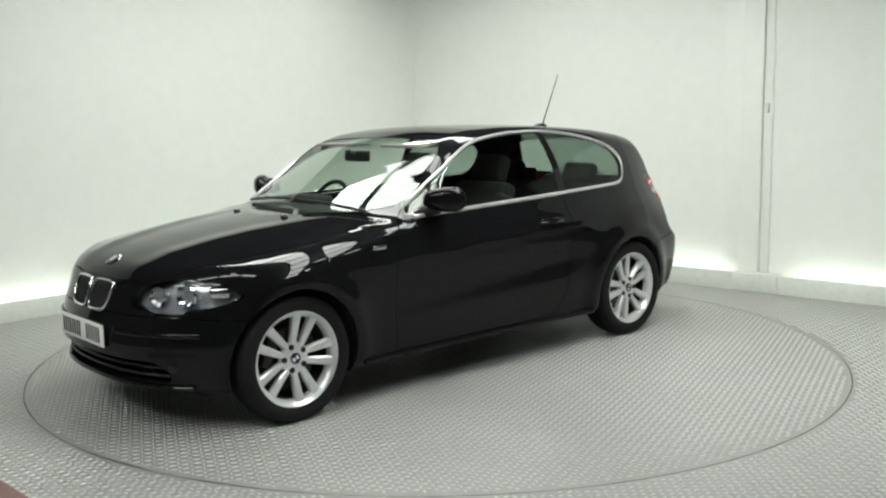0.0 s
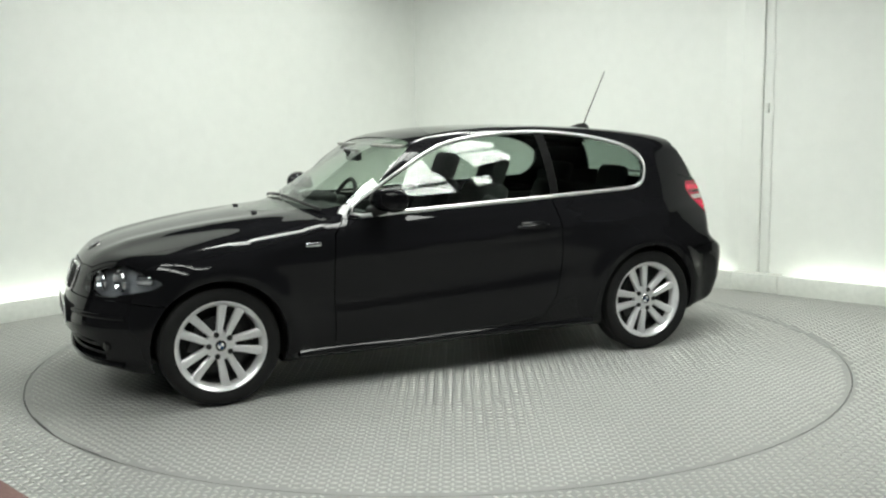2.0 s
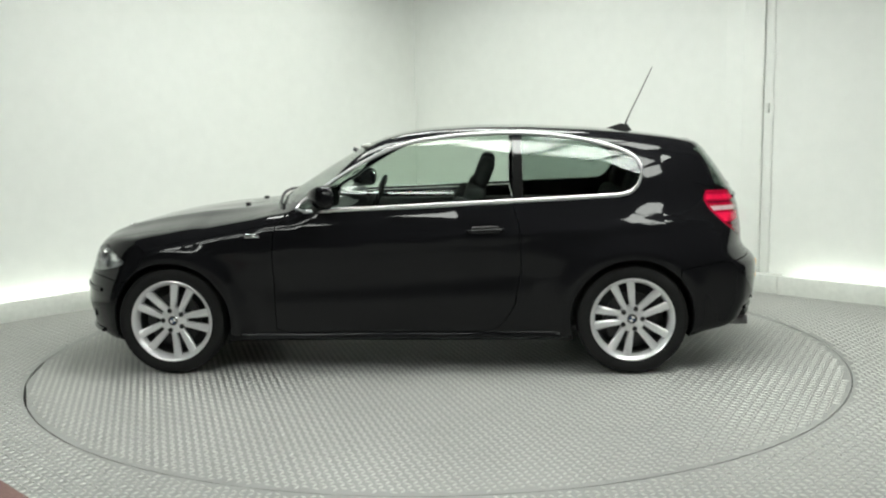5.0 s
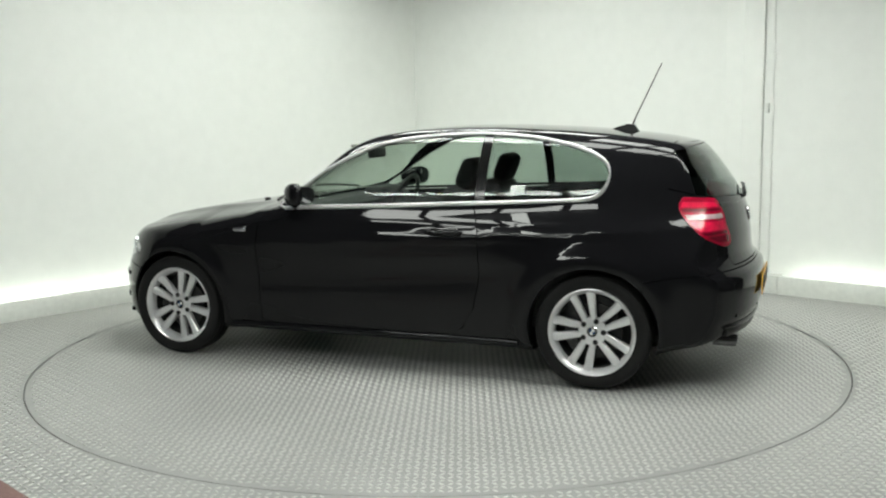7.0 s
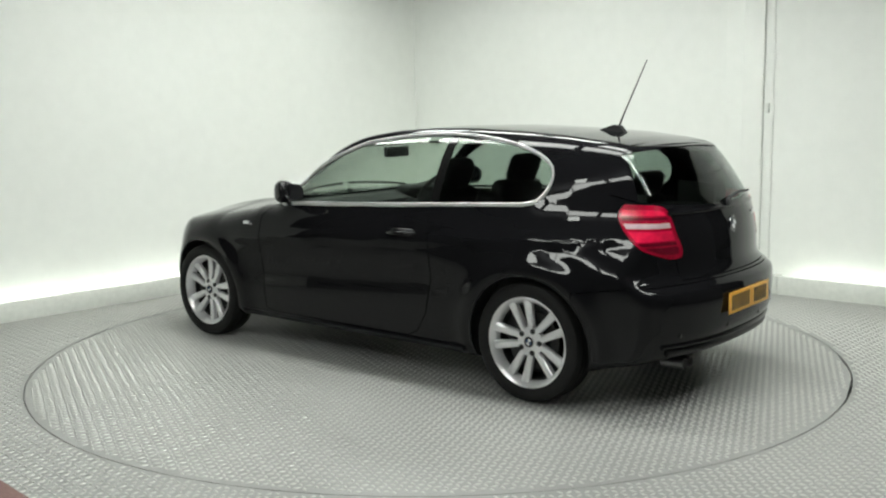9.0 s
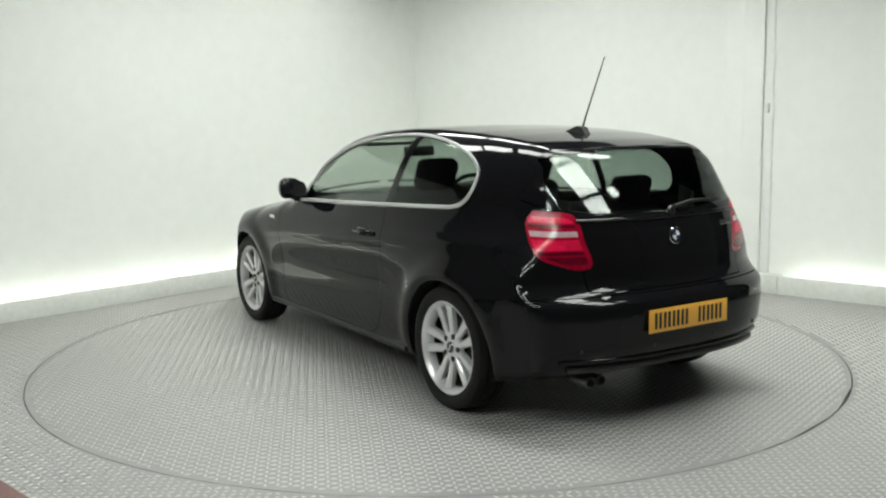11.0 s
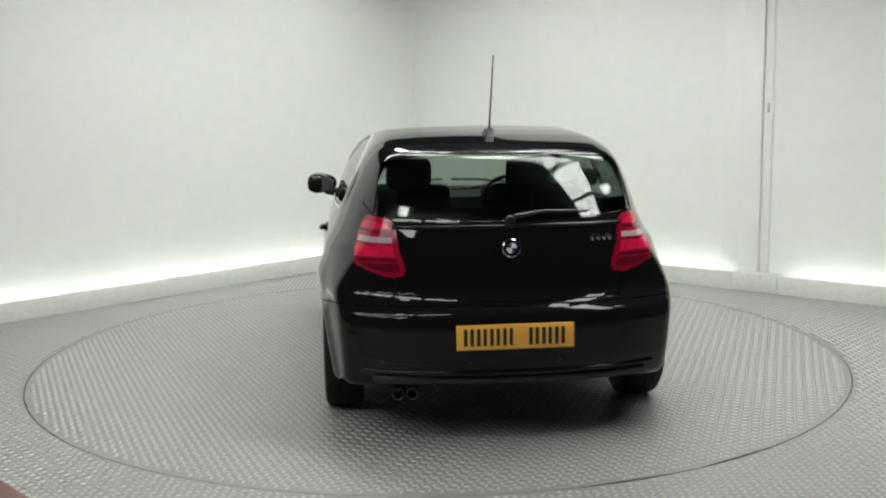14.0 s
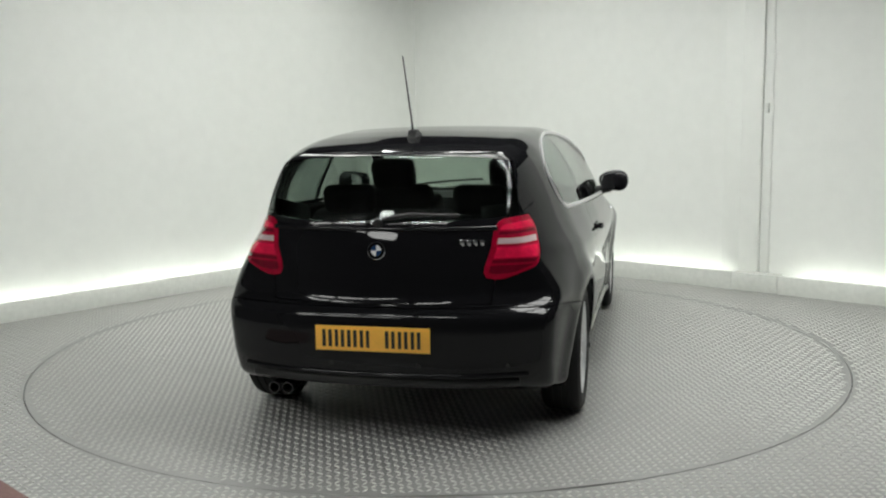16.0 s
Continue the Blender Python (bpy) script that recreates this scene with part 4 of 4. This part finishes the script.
    part("bumper_lip", tube([(on_end(abs(y0), 0.235, True) + 0.004, y0, 0.235) for y0 in np.linspace(-0.68, 0.68, 25)], 0.014, 8, flat=1.2), PAINT, bars)
    for side in (1, -1):
        part("bumper_strip", tube([(on_end(y0, 0.485, True) + 0.002, side * y0, 0.485) for y0 in np.linspace(0.32, 0.72, 14)], 0.014, 8, flat=0.6), PAINT, bars)
        part("fog_lamp", lathe([(0.0, 0.004), (0.022, 0.003), (0.028, 0.0), (0.0, -0.02)], 24), GLOSS_PLASTIC, bars, "round dark fog lamp", Matrix.Translation((on_end(0.62, 0.335, True) + 0.002, side * 0.62, 0.335)) @ Matrix.Rotation(radians(-90 + side * 28), 4, "Z"))
    number_plate(bars, pose(on_end(0.2, 0.46, True) + 0.014, 0, 0.455), WHITE_PLATE, "white reflective front plate with black bars")
    # rear end
    rear = made["rear_bumper"]
    number_plate(rear, pose(on_end(0.0, 0.518, False) - 0.006, 0, 0.518, 0, 0, 180), YELLOW_PLATE, "yellow reflective rear plate with black bars")
    part("bumper_seam", tube([(on_end(abs(y0), 0.348, False) - 0.001, y0, 0.348) for y0 in np.linspace(-0.66, 0.66, 25)], 0.012, 8), PAINT, rear)
    part("diffuser", tube([(on_end(abs(y0), 0.312, False) - 0.002, y0, 0.312) for y0 in np.linspace(-0.62, 0.62, 25)], 0.022, 8, flat=0.7), BLACK_PLASTIC, rear)
    for y0 in (-0.58, -0.2, 0.2, 0.58):
        part("parking_sensor", lathe([(0.0, 0.003), (0.010, 0.002), (0.012, 0.0), (0.0, -0.004)], 16), GLOSS_PLASTIC, rear, "", Matrix.Translation((on_end(abs(y0), 0.40, False) - 0.001, y0, 0.40)) @ Matrix.Rotation(radians(90), 4, "Z"))
    for y0 in (0.45, 0.515):
        pipe = lathe([(0.027, 0.0), (0.027, 0.12), (0.024, 0.12), (0.024, 0.0)], 24, closed=True)
        pipe.transform(Matrix.Translation((-1.93, y0, 0.245)) @ Matrix.Rotation(radians(90), 4, "Z"))
        part("exhaust_tip", pipe, DULL_STEEL, car, "short dull steel exhaust tip")
    gate = made["tailgate"]
    badge(gate, Matrix.Translation((on_end(0, 0.894, False) - 0.001, 0, 0.894)) @ Matrix.Rotation(radians(90), 4, "Z") @ Matrix.Rotation(radians(8), 4, "X"), 0.041)
    for k in range(4):
        y0 = -0.375 - k * 0.028
        part("model_letter_bar", box((0.003, 0.019, 0.026), (on_end(abs(y0), 0.925, False) - 0.001, y0, 0.925), 0.001), CHROME, gate)
    part("gate_ledge", tube([(on_end(abs(y0), 0.985, False) - 0.002, y0, 0.985) for y0 in np.linspace(-0.52, 0.52, 17)], 0.010, 8, flat=0.8), PAINT, gate)
    # roof spoiler lip
    part("spoiler_lip", tube([(on_end(abs(y0), 1.312, False) - 0.004, y0, 1.312 - 0.05 * y0 * y0) for y0 in np.linspace(-0.51, 0.51, 21)], 0.004, 8, flat=1.5), PAINT, gate)
    # rear wiper
    w = part("rear_wiper", tube([(on_end(0.02, 1.03, False) - 0.02, -0.02, 1.03), (on_end(0.15, 1.045, False) - 0.025, -0.15, 1.05), (on_end(0.33, 1.035, False) - 0.02, -0.36, 1.045)], [0.011, 0.008, 0.006], 8), BLACK_PLASTIC, gate, "black rear wiper")
    part("wiper_pivot", lathe([(0.0, 0.02), (0.02, 0.015), (0.024, 0.0), (0.0, -0.005)], 20), BLACK_PLASTIC, w, "", Matrix.Translation((on_end(0.0, 1.012, False) - 0.008, 0.0, 1.012)) @ Matrix.Rotation(radians(90), 4, "Z"))
    # front wipers and cowl
    for y0, y1 in ((0.05, 0.60), (-0.55, -0.02)):
        pts = [(0.80 - 0.20 * y * y - 0.02, y, on_top(0.80 - 0.20 * y * y - 0.02, y) + 0.018) for y in np.linspace(y0, y1, 8)]
        part("wiper", tube(pts, 0.009, 6), BLACK_PLASTIC, car, "black windscreen wiper")
    for y0 in (0.25, -0.25):
        part("washer_jet", box((0.03, 0.035, 0.012), (1.0, y0, on_top(1.0, y0) + 0.005), 0.004), BLACK_PLASTIC, made["bonnet"])
    # aerial
    zr = on_top(-1.34, 0.0)
    foot = part("aerial", smooth(joined(prism([(-1.43, zr - 0.012), (-1.40, zr + 0.028), (-1.36, zr + 0.034), (-1.27, zr + 0.006), (-1.25, zr - 0.003)], "y", -0.02, 0.02))), BLACK_PLASTIC, car, "black roof aerial with a whip")
    part("whip", tube([(-1.39, 0, zr + 0.03), (-1.41, 0, zr + 0.08), (-1.555, 0, zr + 0.385)], [0.006, 0.0045, 0.003], 6), BLACK_PLASTIC, foot)


def build_car():
    car = tagged(new("car"), "gloss black three-door hatchback with silver double-spoke alloy wheels", "car")
    made, doors, lamps, window, back, screen, grille = car_body(car)
    car_cabin(car)
    car_trim(car, made, doors, lamps, window, back, screen, grille)
    wheel = build_wheel()
    wheel.parent = car
    spots = [(AXLE, 0.755, -18), (-AXLE, 0.760, 16), (AXLE, -0.755, 10), (-AXLE, -0.760, 40)]
    for k, (x, y, turn) in enumerate(spots):
        m = pose(x, y, HUB_Z + 0.004, 0, 0, 0 if y > 0 else 180) @ pose(0, 0, 0, 0, turn, 0)
        if k:
            copy_thing(wheel, m)
        else:
            wheel.matrix_basis = m
    return car


car = build_car()

# ---- what moves: the turntable turns with the car on it ----
START, RATE = -138.143, -9.0762


def motions():
    rows, table_rows = [], []
    for k in range(33):
        t = k * 0.5
        turn = pose(0, 0, 0, 0, 0, START + RATE * t)
        rows.append((t, turn @ pose(0.1833, -0.1731, 0.0)))
        table_rows.append((t, turn @ pose(0, 0, 0, 0, 0, 20)))
    walk(car, rows)
    walk(turntable, table_rows)


motions()
